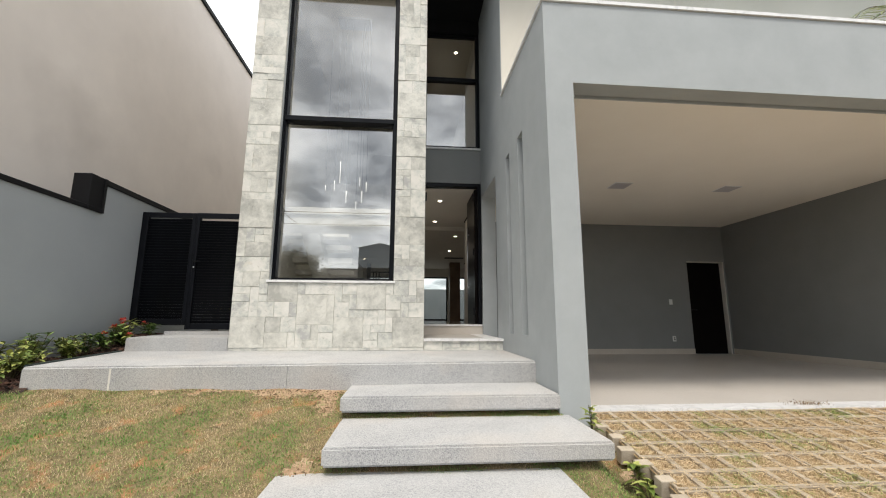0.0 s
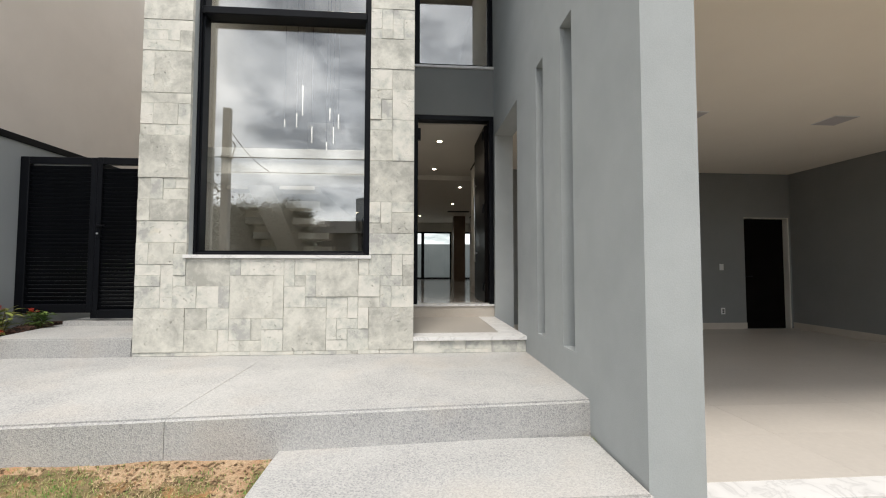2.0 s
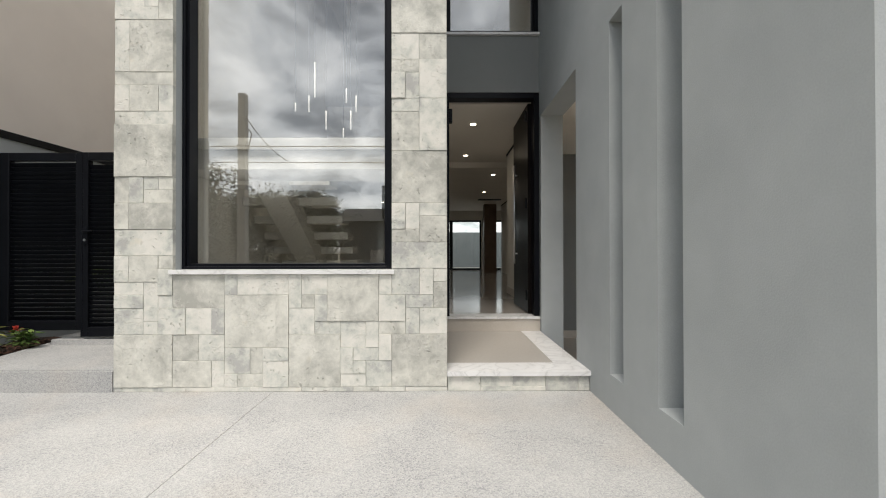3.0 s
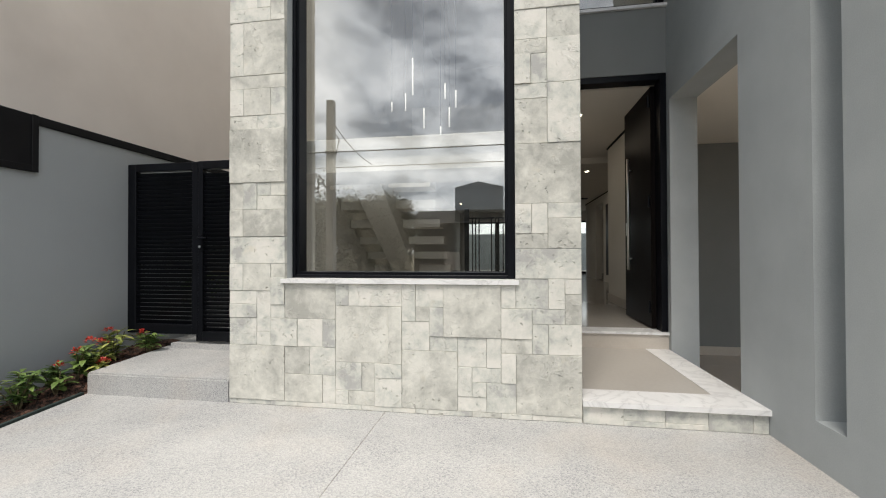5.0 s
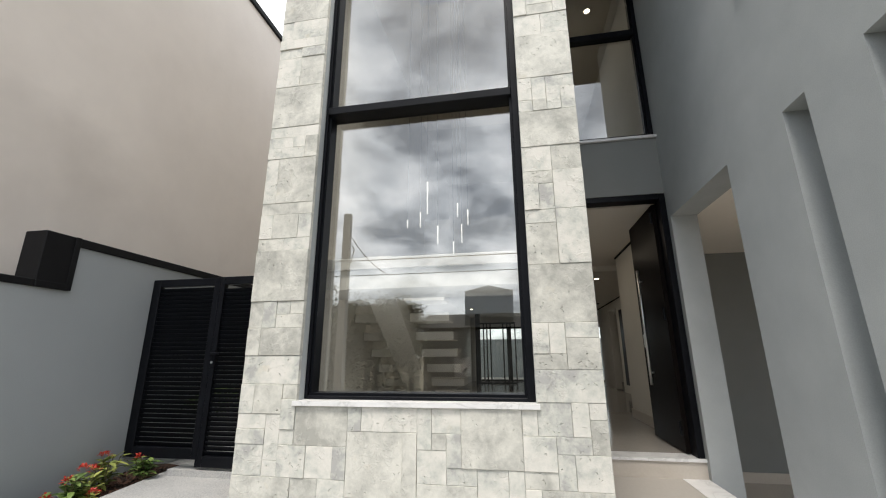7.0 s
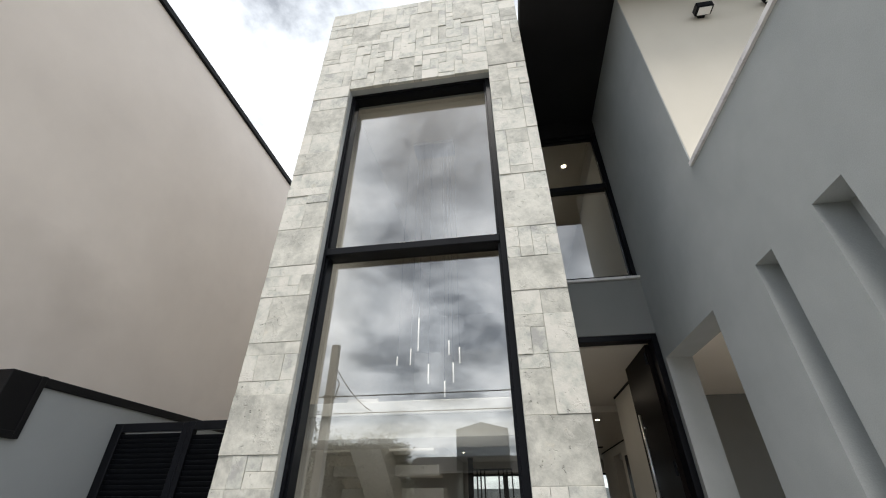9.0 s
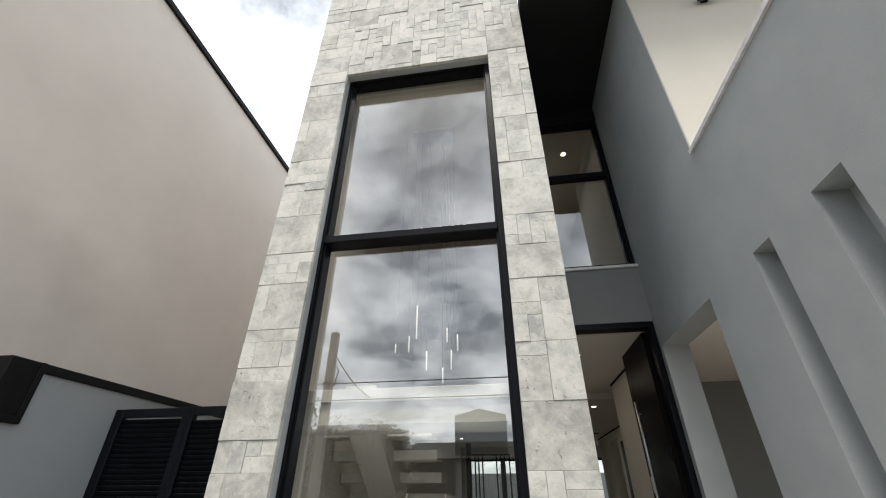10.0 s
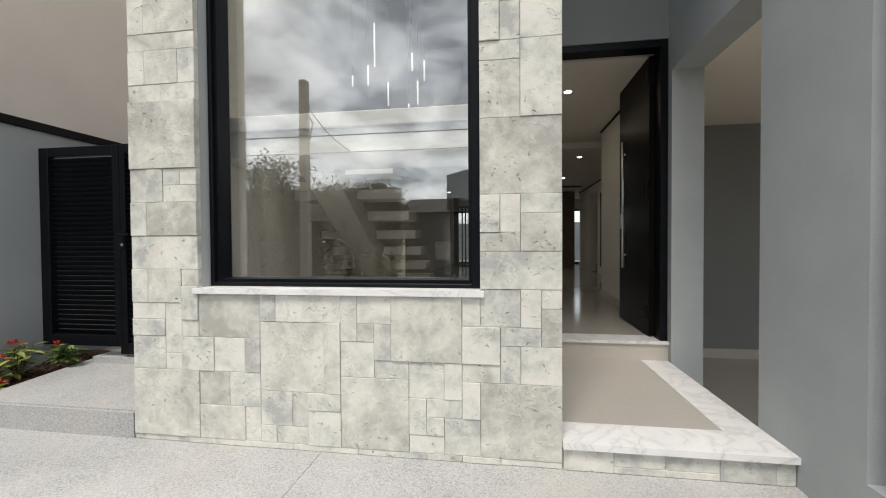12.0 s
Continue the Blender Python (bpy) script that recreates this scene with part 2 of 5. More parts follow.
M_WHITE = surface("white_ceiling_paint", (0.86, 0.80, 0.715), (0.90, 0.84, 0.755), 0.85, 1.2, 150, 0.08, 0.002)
M_INWALL = surface("interior_wall_paint", (0.66, 0.63, 0.57), (0.72, 0.69, 0.63), 0.8, 1.2, 150, 0.08, 0.002)
M_BLACK = surface("black_aluminium", (0.0045, 0.005, 0.0065), (0.008, 0.009, 0.012), 0.35, 4, 180, 0.05, 0.001, spec=0.12)
M_BLACKWALL = surface("black_soffit_paint", (0.010, 0.010, 0.011), (0.016, 0.016, 0.017), 0.8, 2, 150, 0.1, 0.002, spec=0.2)
M_CAP = surface("black_flashing", (0.005, 0.005, 0.006), (0.010, 0.010, 0.011), 0.55, 3, 120, 0.1, 0.002, spec=0.15)
M_MARBLE = marble("white_marble")
M_CONCRETE = granular("washed_concrete", (0.27, 0.27, 0.275), (0.50, 0.495, 0.48), (0.36, 0.36, 0.36), 165.0)
M_PAVER = surface("paver_concrete", (0.32, 0.265, 0.195), (0.48, 0.41, 0.315), 0.9, 14, 120, 0.4, 0.006, objects=0.25)
M_PORCH = surface("porch_porcelain", (0.40, 0.372, 0.34), (0.46, 0.43, 0.39), 0.36, 0.9, 40, 0.02, 0.001)
M_TILE = surface("porcelain_floor", (0.54, 0.50, 0.455), (0.62, 0.575, 0.525), 0.32, 0.8, 30, 0.02, 0.001, objects=0.12)
M_TILE_IN = surface("polished_floor", (0.36, 0.33, 0.295), (0.42, 0.385, 0.345), 0.12, 0.8, 30, 0.0, 0.001, rough_var=0.05)
M_SKIRT = surface("beige_skirting", (0.50, 0.45, 0.39), (0.56, 0.51, 0.45), 0.5, 2, 60, 0.05, 0.001)
M_GLASS = glass("reflective_glass", (0.98, 0.985, 0.97), 0.25)
M_CLEAR = glass("clear_glass", (0.93, 0.95, 0.94), 0.045)
M_DOOR = surface("black_lacquer_door", (0.006, 0.005, 0.005), (0.011, 0.009, 0.008), 0.3, 3, 90, 0.02, 0.001, spec=0.03, rough_var=0.04)
M_CHROME = surface("brushed_steel", (0.76, 0.76, 0.77), (0.84, 0.84, 0.85), 0.32, 5, 150, 0.03, 0.001, metal=1.0)
M_PLASTIC = surface("white_plastic", (0.74, 0.74, 0.73), (0.8, 0.8, 0.79), 0.4, 6, 60, 0.0, 0.001)
M_LENS = surface("unlit_led_panel", (0.46, 0.43, 0.44), (0.52, 0.49, 0.50), 0.45, 5, 60, 0.0, 0.001)
M_SOIL = surface("dry_soil", (0.16, 0.09, 0.05), (0.36, 0.25, 0.15), 0.95, 5, 60, 0.6, 0.02, stain=(0.40, 0.16, 0.06), stain_at=0.66)
M_BOUND = surface("boundary_grey_paint", (0.30, 0.32, 0.33), (0.35, 0.37, 0.38), 0.88, 1.1, 180, 0.3, 0.004, spread=(0.3, 0.7))
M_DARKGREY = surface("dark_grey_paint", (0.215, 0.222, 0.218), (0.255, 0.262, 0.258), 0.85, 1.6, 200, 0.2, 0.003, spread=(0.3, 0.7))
M_STRAWSOIL = surface("straw_soil", (0.20, 0.13, 0.06), (0.52, 0.37, 0.19), 0.95, 16, 110, 0.6, 0.02)
M_TURF = surface("turf_soil", (0.10, 0.085, 0.035), (0.34, 0.25, 0.13), 0.95, 10, 120, 0.8, 0.02, stain=(0.44, 0.20, 0.085), stain_at=0.64)
M_FARDARK = surface("weathered_dark_render", (0.035, 0.034, 0.03), (0.06, 0.058, 0.052), 0.9, 2, 40, 0.2, 0.01)
M_LITTER = surface("dry_litter", (0.13, 0.08, 0.04), (0.40, 0.29, 0.17), 0.9, 9, 60, 0.3, 0.01, island=0.9, spread=(0.2, 0.8))
M_MULCH = surface("bark_mulch", (0.025, 0.015, 0.010), (0.12, 0.06, 0.04), 0.9, 9, 60, 0.5, 0.02, island=0.6)
M_ASPHALT = surface("asphalt", (0.04, 0.04, 0.042), (0.065, 0.065, 0.067), 0.9, 2, 120, 0.4, 0.01)
M_GROUND = surface("earth_ground", (0.10, 0.085, 0.05), (0.17, 0.14, 0.08), 0.95, 1.2, 40, 0.4, 0.02)
M_WOOD = surface("brown_wood_panel", (0.10, 0.062, 0.038), (0.17, 0.11, 0.07), 0.5, 3, 60, 0.1, 0.002)
M_GREENWALL = surface("blue_grey_garden_wall", (0.24, 0.27, 0.29), (0.29, 0.32, 0.34), 0.9, 1.5, 120, 0.15, 0.003)
M_LED = glow("warm_downlight", (1.0, 0.86, 0.66), 6.0)
M_TUBE = glow("chandelier_tube", (1.0, 0.97, 0.92), 0.3)


# ---- building helpers ----
def box(bm, x0, x1, y0, y1, z0, z1, bevel=0.0, seg=1):
    r = bmesh.ops.create_cube(bm, size=1.0)
    for v in r["verts"]:
        v.co = Vector((x0 + (v.co.x + 0.5) * (x1 - x0), y0 + (v.co.y + 0.5) * (y1 - y0), z0 + (v.co.z + 0.5) * (z1 - z0)))
    if bevel:
        edges = list({e for v in r["verts"] for e in v.link_edges})
        bmesh.ops.bevel(bm, geom=edges, offset=bevel, segments=seg, affect="EDGES", clamp_overlap=True)
    return bm


def boxes(*rows, bevel=0.0, seg=1):
    bm = bmesh.new()
    for r in rows:
        box(bm, *r, bevel=bevel, seg=seg)
    return bm


def prism(points, z0, z1, bevel=0.0, seg=2):
    """An upright block over a plan outline."""
    bm = bmesh.new()
    low = [bm.verts.new((x, y, z0)) for x, y in points]
    high = [bm.verts.new((x, y, z1)) for x, y in points]
    bm.faces.new(list(reversed(low)))
    bm.faces.new(high)
    k = len(points)
    for i in range(k):
        bm.faces.new((low[i], low[(i + 1) % k], high[(i + 1) % k], high[i]))
    bmesh.ops.recalc_face_normals(bm, faces=bm.faces)
    if bevel:
        bmesh.ops.bevel(bm, geom=[e for e in bm.edges if e.verts[0].co.z > z1 - 1e-5 or e.verts[1].co.z > z1 - 1e-5],
                        offset=bevel, segments=seg, affect="EDGES")
    return bm


def tube(bm, a, b, r, sides=10):
    """A round bar from a to b."""
    a, b = Vector(a), Vector(b)
    d = b - a
    m = Matrix.Translation((a + b) / 2) @ d.to_track_quat("Z", "Y").to_matrix().to_4x4()
    bmesh.ops.create_cone(bm, cap_ends=True, segments=sides, radius1=r, radius2=r, depth=d.length, matrix=m)
    return bm


def mesh_of(name, bm, material, smooth=False):
    me = bpy.data.meshes.new(name)
    bm.to_mesh(me)
    bm.free()
    me.materials.append(material)
    if smooth:
        for p in me.polygons:
            p.use_smooth = True
    return me


def part(name, bm, material, parent, label="", smooth=False):
    ob = new(name, mesh_of(name, bm, material, smooth))
    ob.parent = parent
    if label:
        ob["label"] = label
    return ob


def thing(name, label, category, bm=None, material=None, group="", kind="", at=None):
    ob = new(name, mesh_of(name, bm, material) if bm else None)
    if at:
        ob.location = at
    return tagged(ob, label, category, group, kind)


def wall_cells(bm, axis, a0, a1, h0, h1, z0, z1, holes):
    """A wall a0..a1 thick along axis ('x' or 'y'), h0..h1 long, with holes (h0, h1, z0, z1) through it, as one skin."""
    hs = sorted({h0, h1, *[v for o in holes for v in o[:2]]})
    zs = sorted({z0, z1, *[v for o in holes for v in o[2:]]})
    solid = lambda i, j: 0 <= i < len(hs) - 1 and 0 <= j < len(zs) - 1 and not any(
        o[0] < (hs[i] + hs[i + 1]) / 2 < o[1] and o[2] < (zs[j] + zs[j + 1]) / 2 < o[3] for o in holes)
    put = (lambda a, h, z: bm.verts.new((a, h, z))) if axis == "x" else (lambda a, h, z: bm.verts.new((h, a, z)))
    quad = lambda *c: bm.faces.new([put(*p) for p in c])
    for i in range(len(hs) - 1):
        for j in range(len(zs) - 1):
            if not solid(i, j):
                continue
            p, q, r, s = hs[i], hs[i + 1], zs[j], zs[j + 1]
            quad((a0, p, r), (a0, q, r), (a0, q, s), (a0, p, s))
            quad((a1, p, r), (a1, q, r), (a1, q, s), (a1, p, s))
            for di, dj, c in ((-1, 0, ((p, r), (p, s))), (1, 0, ((q, r), (q, s))), (0, -1, ((p, r), (q, r))), (0, 1, ((p, s), (q, s)))):
                if not solid(i + di, j + dj):
                    (h_a, z_a), (h_b, z_b) = c
                    quad((a0, h_a, z_a), (a0, h_b, z_b), (a1, h_b, z_b), (a1, h_a, z_a))
    bmesh.ops.remove_doubles(bm, verts=bm.verts, dist=1e-5)
    bmesh.ops.recalc_face_normals(bm, faces=bm.faces)
    return bm


def wall(name, label, axis, a0, a1, h0, h1, z0, z1, material, holes=()):
    return thing(name, label, "wall", wall_cells(bmesh.new(), axis, a0, a1, h0, h1, z0, z1, holes), material, kind="structure")


def slab(name, label, category, material, *rows):
    return thing(name, label, category, boxes(*rows), material, kind="structure")


def ground_z(y):
    """Height of the sloping front garden."""
    d = max(0.0, -1.45 - y)
    return -0.222 - 0.26 * min(d, 2.3) - 0.10 * max(0.0, d - 2.3)


# ---- the large structure ----
# ground: one sheet to the horizon, falling from the house to the street
gb = bmesh.new()
profile = ((-1500, -1.2), (-13.0, -1.2), (-6.0, -1.18), (-4.2, -1.05), (-1.75, -0.62), (-1.6, -0.75), (16.5, -0.75), (1500, -0.75))
rows_ = [[gb.verts.new((x, y, z)) for x in (-1500, -40, 40, 1500)] for y, z in profile]
for i in range(len(rows_) - 1):
    for j in range(3):
        gb.faces.new((rows_[i][j], rows_[i][j + 1], rows_[i + 1][j + 1], rows_[i + 1][j]))
thing("ground", "bare earth around the house and street", "ground", gb, M_GROUND, kind="structure")
slab("road", "grey asphalt street in front of the house", "road", M_ASPHALT, (-60, 60, -14.5, -8.2, -1.3, -1.17))
slab("pavement", "pale concrete pavement along the street", "pavement", M_ASPHALT, (-60, 60, -8.2, -6.2, -1.3, -1.08))

# tower: core walls behind the stone cladding
WIN_X0, WIN_X1, WIN_Z0, WIN_Z1 = -2.012, -0.408, 0.868, 5.375
TOWER_L, TOWER_TOP = -2.44, 7.08
wall("wall_tower_front", "grey rendered tower wall with tall window opening", "y", 0.034, 0.30, TOWER_L, 0.0, -0.3, TOWER_TOP, M_GREY, [(WIN_X0, WIN_X1, WIN_Z0, WIN_Z1)])
wall("wall_tower_left", "grey rendered side wall of the house", "x", TOWER_L, -2.25, 0.30, 14.0, -0.7, TOWER_TOP, M_INWALL)
wall("wall_tower_right", "grey rendered return of the stone tower", "x", -0.16, 0.0, 0.30, 1.49, -0.3, TOWER_TOP, M_GREY)
slab("ceiling_tower", "white ceiling of the stair hall", "ceiling", M_WHITE, (-2.25, -0.16, 0.30, 5.0, 5.95, 6.05))
slab("tower_roof", "flat roof over the tower", "roof", M_GREY, (-2.25, -0.16, 0.30, 2.2, 6.7, 6.8))

# grey wall between entrance and garage, with two blind slots and a passage
GX0, GX1, GFRONT = 1.05, 1.32, -1.97
gw = wall_cells(bmesh.new(), "x", GX0, GX0 + 0.17, GFRONT, -0.2, -1.0, 3.49, [(-0.55, -0.36, 0.23, 2.52), (-1.155, -0.94, 0.235, 2.53)])
box(gw, GX0 + 0.17, GX1, GFRONT, -0.2, -1.0, 3.49)
gw2 = wall_cells(bmesh.new(), "x", GX0, GX0 + 0.24, -0.2, 1.75, -0.7, 2.71, [(0.29, 1.43, -0.373, 2.512)])
box(gw2, GX0, GX1, -0.2, 1.75, 2.71, 6.07)
thing("wall_entrance_side", "grey textured wall with two narrow recessed slots", "wall", gw, M_GREY, kind="structure")
thing("wall_entrance_side_rear", "grey textured wall with tall passage opening", "wall", gw2, M_GREY, kind="structure")

# garage
slab("floor_garage", "beige-grey porcelain garage floor", "floor", M_SKIRT, (GX1, 7.26, -1.62, 3.56, -0.60, -0.3695), (GX0 + 0.002, GX1, 0.292, 1.428, -0.60, -0.3695), (GX0 + 0.24, GX1, -0.2, 0.292, -0.60, -0.3695), (GX0 + 0.24, GX1, 1.428, 1.75, -0.60, -0.3695))
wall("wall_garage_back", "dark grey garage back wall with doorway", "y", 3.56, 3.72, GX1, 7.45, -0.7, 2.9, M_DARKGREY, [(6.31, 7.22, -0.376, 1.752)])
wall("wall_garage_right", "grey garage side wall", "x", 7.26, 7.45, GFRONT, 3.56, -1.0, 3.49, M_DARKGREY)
slab("ceiling_garage", "plain off-white garage ceiling", "ceiling", M_WHITE, (GX1, 7.26, -1.75, 3.56, 2.60, 2.72), (GX0 + 0.242, GX1, -0.2, 1.75, 2.60, 2.708))
slab("beam_garage", "grey painted beam across the garage opening", "beam", M_GREY, (GX1, 7.26, GFRONT, -1.75, 2.63, 3.49), (GX1, 7.26, -1.765, -1.75, 2.598, 2.63))
slab("garage_threshold", "white marble strip at the garage edge", "threshold", M_MARBLE, (GX1, 7.26, -1.80, -1.62, -0.60, -0.37))
slab("baseboard_garage_back", "beige skirting on the garage back wall", "skirting", M_SKIRT, (GX1, 6.31, 3.545, 3.56, -0.368, -0.25))
slab("baseboard_garage_right", "beige skirting on the garage side wall", "skirting", M_SKIRT, (7.245, 7.26, -1.6, 3.545, -0.368, -0.25))

# terrace over the garage and the upper front wall
slab("floor_terrace", "tiled terrace floor above the garage", "floor", M_TILE, (GX1, 7.26, -1.75, -0.2, 2.80, 3.0))
wall("wall_upper_front", "beige rendered upper front wall", "y", -0.206, -0.05, GX0 + 0.008, 7.45, 3.5, 6.07, M_CREAM)
slab("wall_upper_front_low", "beige rendered wall behind the terrace parapet", "wall", M_CREAM, (GX1, 7.45, -0.2, -0.05, 3.0, 3.5))
slab("roof", "flat roof with black soffit", "roof", M_BLACKWALL, (0.0, 7.7, -0.95, 14.0, 6.07, 6.25), (-2.25, 0.0, 2.2, 14.0, 6.07, 6.25))
wall("wall_upper_right", "upper side wall of the house", "x", 7.30, 7.45, -0.05, 14.0, 3.49, 6.07, M_GREY)
slab("parapet_cap_side", "thin white marble coping on grey parapet", "coping", M_MARBLE, (GX0 - 0.02, GX1 + 0.02, GFRONT - 0.02, -0.206, 3.49, 3.525))
slab("parapet_cap_front", "thin white marble coping on garage beam", "coping", M_MARBLE, (GX1 + 0.02, 7.47, GFRONT - 0.02, -1.73, 3.49, 3.525))

# entrance recess: panel over the door, soffit, porch
slab("wall_over_door", "dark grey panel above the entrance door", "wall", M_DARKGREY, (0.0, GX0, 1.49, 1.66, 2.79, 3.42))
slab("balcony_sill", "white marble sill above the entrance panel", "sill", M_MARBLE, (0.0, GX0, 1.46, 1.68, 3.42, 3.447))
slab("wall_over_window", "black panel above the upper entrance window", "wall", M_BLACKWALL, (0.0, GX0, 1.52, 1.66, 5.80, 6.07))
slab("floor_porch", "greige porcelain porch floor", "floor", M_PORCH, (0.0, 0.84, 0.22, 1.49, -0.2, 0.145), (0.0, GX0, 0.03, 0.22, -0.2, 0.115), (0.84, GX0, 0.22, 1.49, -0.2, 0.115))
slab("porch_edge_front", "white veined marble edging of the porch", "edging", M_MARBLE, (0.0, GX0, -0.025, 0.22, 0.117, 0.149))
slab("porch_edge_side", "white veined marble edging beside the wall", "edging", M_MARBLE, (0.84, GX0, 0.22, 1.49, 0.117, 0.149))
slab("threshold_riser", "beige tiled step below the door", "step", M_SKIRT, (0.0, GX0, 1.49, 1.66, 0.0, 0.285))
slab("threshold", "white marble door threshold", "threshold", M_MARBLE, (0.0, GX0, 1.475, 1.70, 0.285, 0.31))

# interior
slab("floor_hall", "polished beige porcelain hall floor", "floor", M_TILE_IN, (-2.25, 1.12, 1.70, 4.1, 0.0, 0.31), (-2.25, 4.0, 4.1, 13.0, 0.0, 0.31), (-2.25, -0.16, 0.30, 1.70, 0.0, 0.31))
slab("ceiling_hall", "white hall ceiling with a lowered field", "ceiling", M_CEIL_DIM, (-0.16, 1.12, 1.66, 4.7, 2.72, 2.8), (1.12, 4.0, 4.1, 4.7, 2.72, 2.8), (-2.25, 4.0, 4.9, 13.0, 2.62, 2.8), (-0.16, 4.0, 4.7, 4.9, 2.62, 2.8))
wall("wall_hall_right", "off-white wall beside the entrance door", "x", 1.12, 1.28, 1.75, 4.1, 0.0, 2.75, M_INWALL)
wall("wall_hall_front", "off-white wall next to the door", "y", 3.9, 4.1, 1.28, 4.0, 0.0, 2.75, M_INWALL)
wall("wall_hall_right_rear", "off-white hall wall with doorway", "x", 2.05, 2.2, 5.6, 11.0, 0.0, 2.75, M_INWALL, [(6.2, 7.1, 0.31, 2.4), (8.6, 9.5, 0.31, 2.4)])
wall("wall_living_right", "off-white wall of the living room", "x", 4.0, 4.1, 4.1, 13.0, 0.0, 2.75, M_INWALL)
slab("shadow_gap_hall", "dark shadow gap between hall wall and ceiling", "trim", M_BLACKWALL, (1.104, 1.12, 1.75, 4.1, 2.695, 2.72), (2.034, 2.05, 5.6, 11.0, 2.595, 2.62))
slab("skirting_hall", "white skirting along the hall wall", "skirting", M_SKIRT, (1.105, 1.12, 1.75, 4.1, 0.31, 0.43))
slab("upper_floor", "white edge of the upper floor slab", "floor", M_INWALL, (-2.25, 4.0, 4.9, 13.0, 2.8, 3.2), (-0.16, 4.0, 1.66, 4.9, 2.8, 3.2))
wall("wall_gallery", "white gallery parapet above the stair hall", "y", 4.9, 5.0, -2.25, -0.16, 3.2, 3.85, M_INWALL)
wall("wall_gallery_side", "white side wall of the upper gallery", "x", 1.12, 1.28, 1.66, 8.0, 3.2, 5.95, M_INWALL)
wall("wall_gallery_back", "white back wall of the upper gallery", "y", 8.0, 8.1, -2.25, 1.28, 3.2, 5.95, M_INWALL)
slab("ceiling_gallery", "white ceiling of the upper gallery", "ceiling", M_CEIL_DIM, (-0.16, 1.12, 1.66, 8.0, 5.95, 6.05), (-2.25, -0.16, 5.0, 8.0, 5.95, 6.05))
wall("wall_rear", "rear wall with wide glazed openings", "y", 12.9, 13.05, -2.25, 4.0, 0.0, 2.8, M_INWALL, [(-2.0, 1.55, 0.31, 2.25), (1.95, 2.9, 0.31, 2.25)])
wall("wall_rear_upper", "upper rear wall", "y", 12.9, 13.05, -2.44, 7.45, 2.8, 6.07, M_GREY)
slab("floor_patio", "pale patio behind the house", "floor", M_TILE, (-4.2, 8, 13.05, 16.5, -0.4, 0.28))
wall("wall_garden", "blue-grey garden wall behind the house", "y", 16.5, 16.7, -6, 9, -0.8, 1.95, M_GREENWALL)

# boundary wall to the neighbour with stepped coping, and the neighbour's house
WL = -4.16
wall("wall_boundary", "grey textured boundary wall, lower part", "x", WL - 0.16, WL, -2.75, 0.0, -1.3, 1.72, M_BOUND)
wall("wall_boundary_rear", "grey textured boundary wall, higher part", "x", WL - 0.16, WL, 0.0, 14.0, -1.3, 2.10, M_BOUND)
wall("wall_passage_end", "wall closing the side passage", "y", 13.8, 14.0, WL, TOWER_L, -0.7, 2.6, M_GREY)
slab("floor_passage", "concrete floor of the side passage", "floor", M_CONCRETE, (WL, TOWER_L, 1.1, 13.8, -0.3, 0.12))
cap = thing("wall_coping", "black metal coping stepping along the boundary wall", "coping", kind="structure")
part("coping_low", boxes((WL - 0.19, WL + 0.025, -2.78, -0.24, 1.72, 1.775), bevel=0.006), M_CAP, cap)
part("coping_step", boxes((WL - 0.19, WL + 0.025, -0.25, 0.015, 1.72, 2.172), bevel=0.006), M_CAP, cap)
part("coping_seam", boxes((WL + 0.025, WL + 0.036, -0.03, 0.015, 1.72, 2.172), (WL + 0.025, WL + 0.036, -0.25, -0.03, 1.72, 1.77), bevel=0.003), M_CAP, cap)
part("coping_high", boxes((WL - 0.19, WL + 0.025, 0.015, 13.8, 2.10, 2.172), bevel=0.006), M_CAP, cap)
nb = thing("neighbour_house", "tall windowless beige rendered house next door", "house", at=(-8, 4, -1.2))
def at_neighbour(bm):
    bmesh.ops.translate(bm, verts=bm.verts, vec=(8, -4, 1.2))
    return bm
part("wall", at_neighbour(boxes((-12.0, -4.9, -2.4, 14.0, -1.2, 7.33))), M_BEIGE, nb)
part("roof", at_neighbour(boxes((-12.05, -4.85, -2.45, 14.05, 7.33, 7.42))), M_CAP, nb, "dark metal roof edge")

# ---- front platform, steps and side step ----
platform = thing("platform", "washed grey concrete platform before the house", "platform", kind="structure")
def front_y(x):
    return -1.37 - (1.05 - x) * 0.064
def front_slab(points):
    """A slab with its street-side top edge rounded."""
    bm = prism(points, -0.32, 0.0)
    edge = [e for e in bm.edges if all(v.co.z > -1e-4 and v.co.y < -1.0 for v in e.verts)]
    bmesh.ops.bevel(bm, geom=edge, offset=0.016, segments=3, affect="EDGES")
    return bm
part("slab", front_slab([(-3.37, front_y(-3.37)), (-1.2815, front_y(-1.2815)), (-1.2815, 0.03), (-3.66, 0.03)]), M_CONCRETE, platform)
part("slab", front_slab([(-1.2785, front_y(-1.2785)), (1.05, front_y(1.05)), (1.05, 0.03), (-1.2785, 0.03)]), M_CONCRETE, platform)
part("joint", boxes((-1.2815, -1.2785, -1.49, 0.03, -0.3, -0.003)), M_PAVER, platform, "thin saw-cut joint")
part("mortar_line", boxes((-2.72, -2.705, front_y(-2.71) - 0.002, front_y(-2.71) + 0.02, -0.25, -0.02)), M_INWALL, platform, "pale mortar line on the front edge")

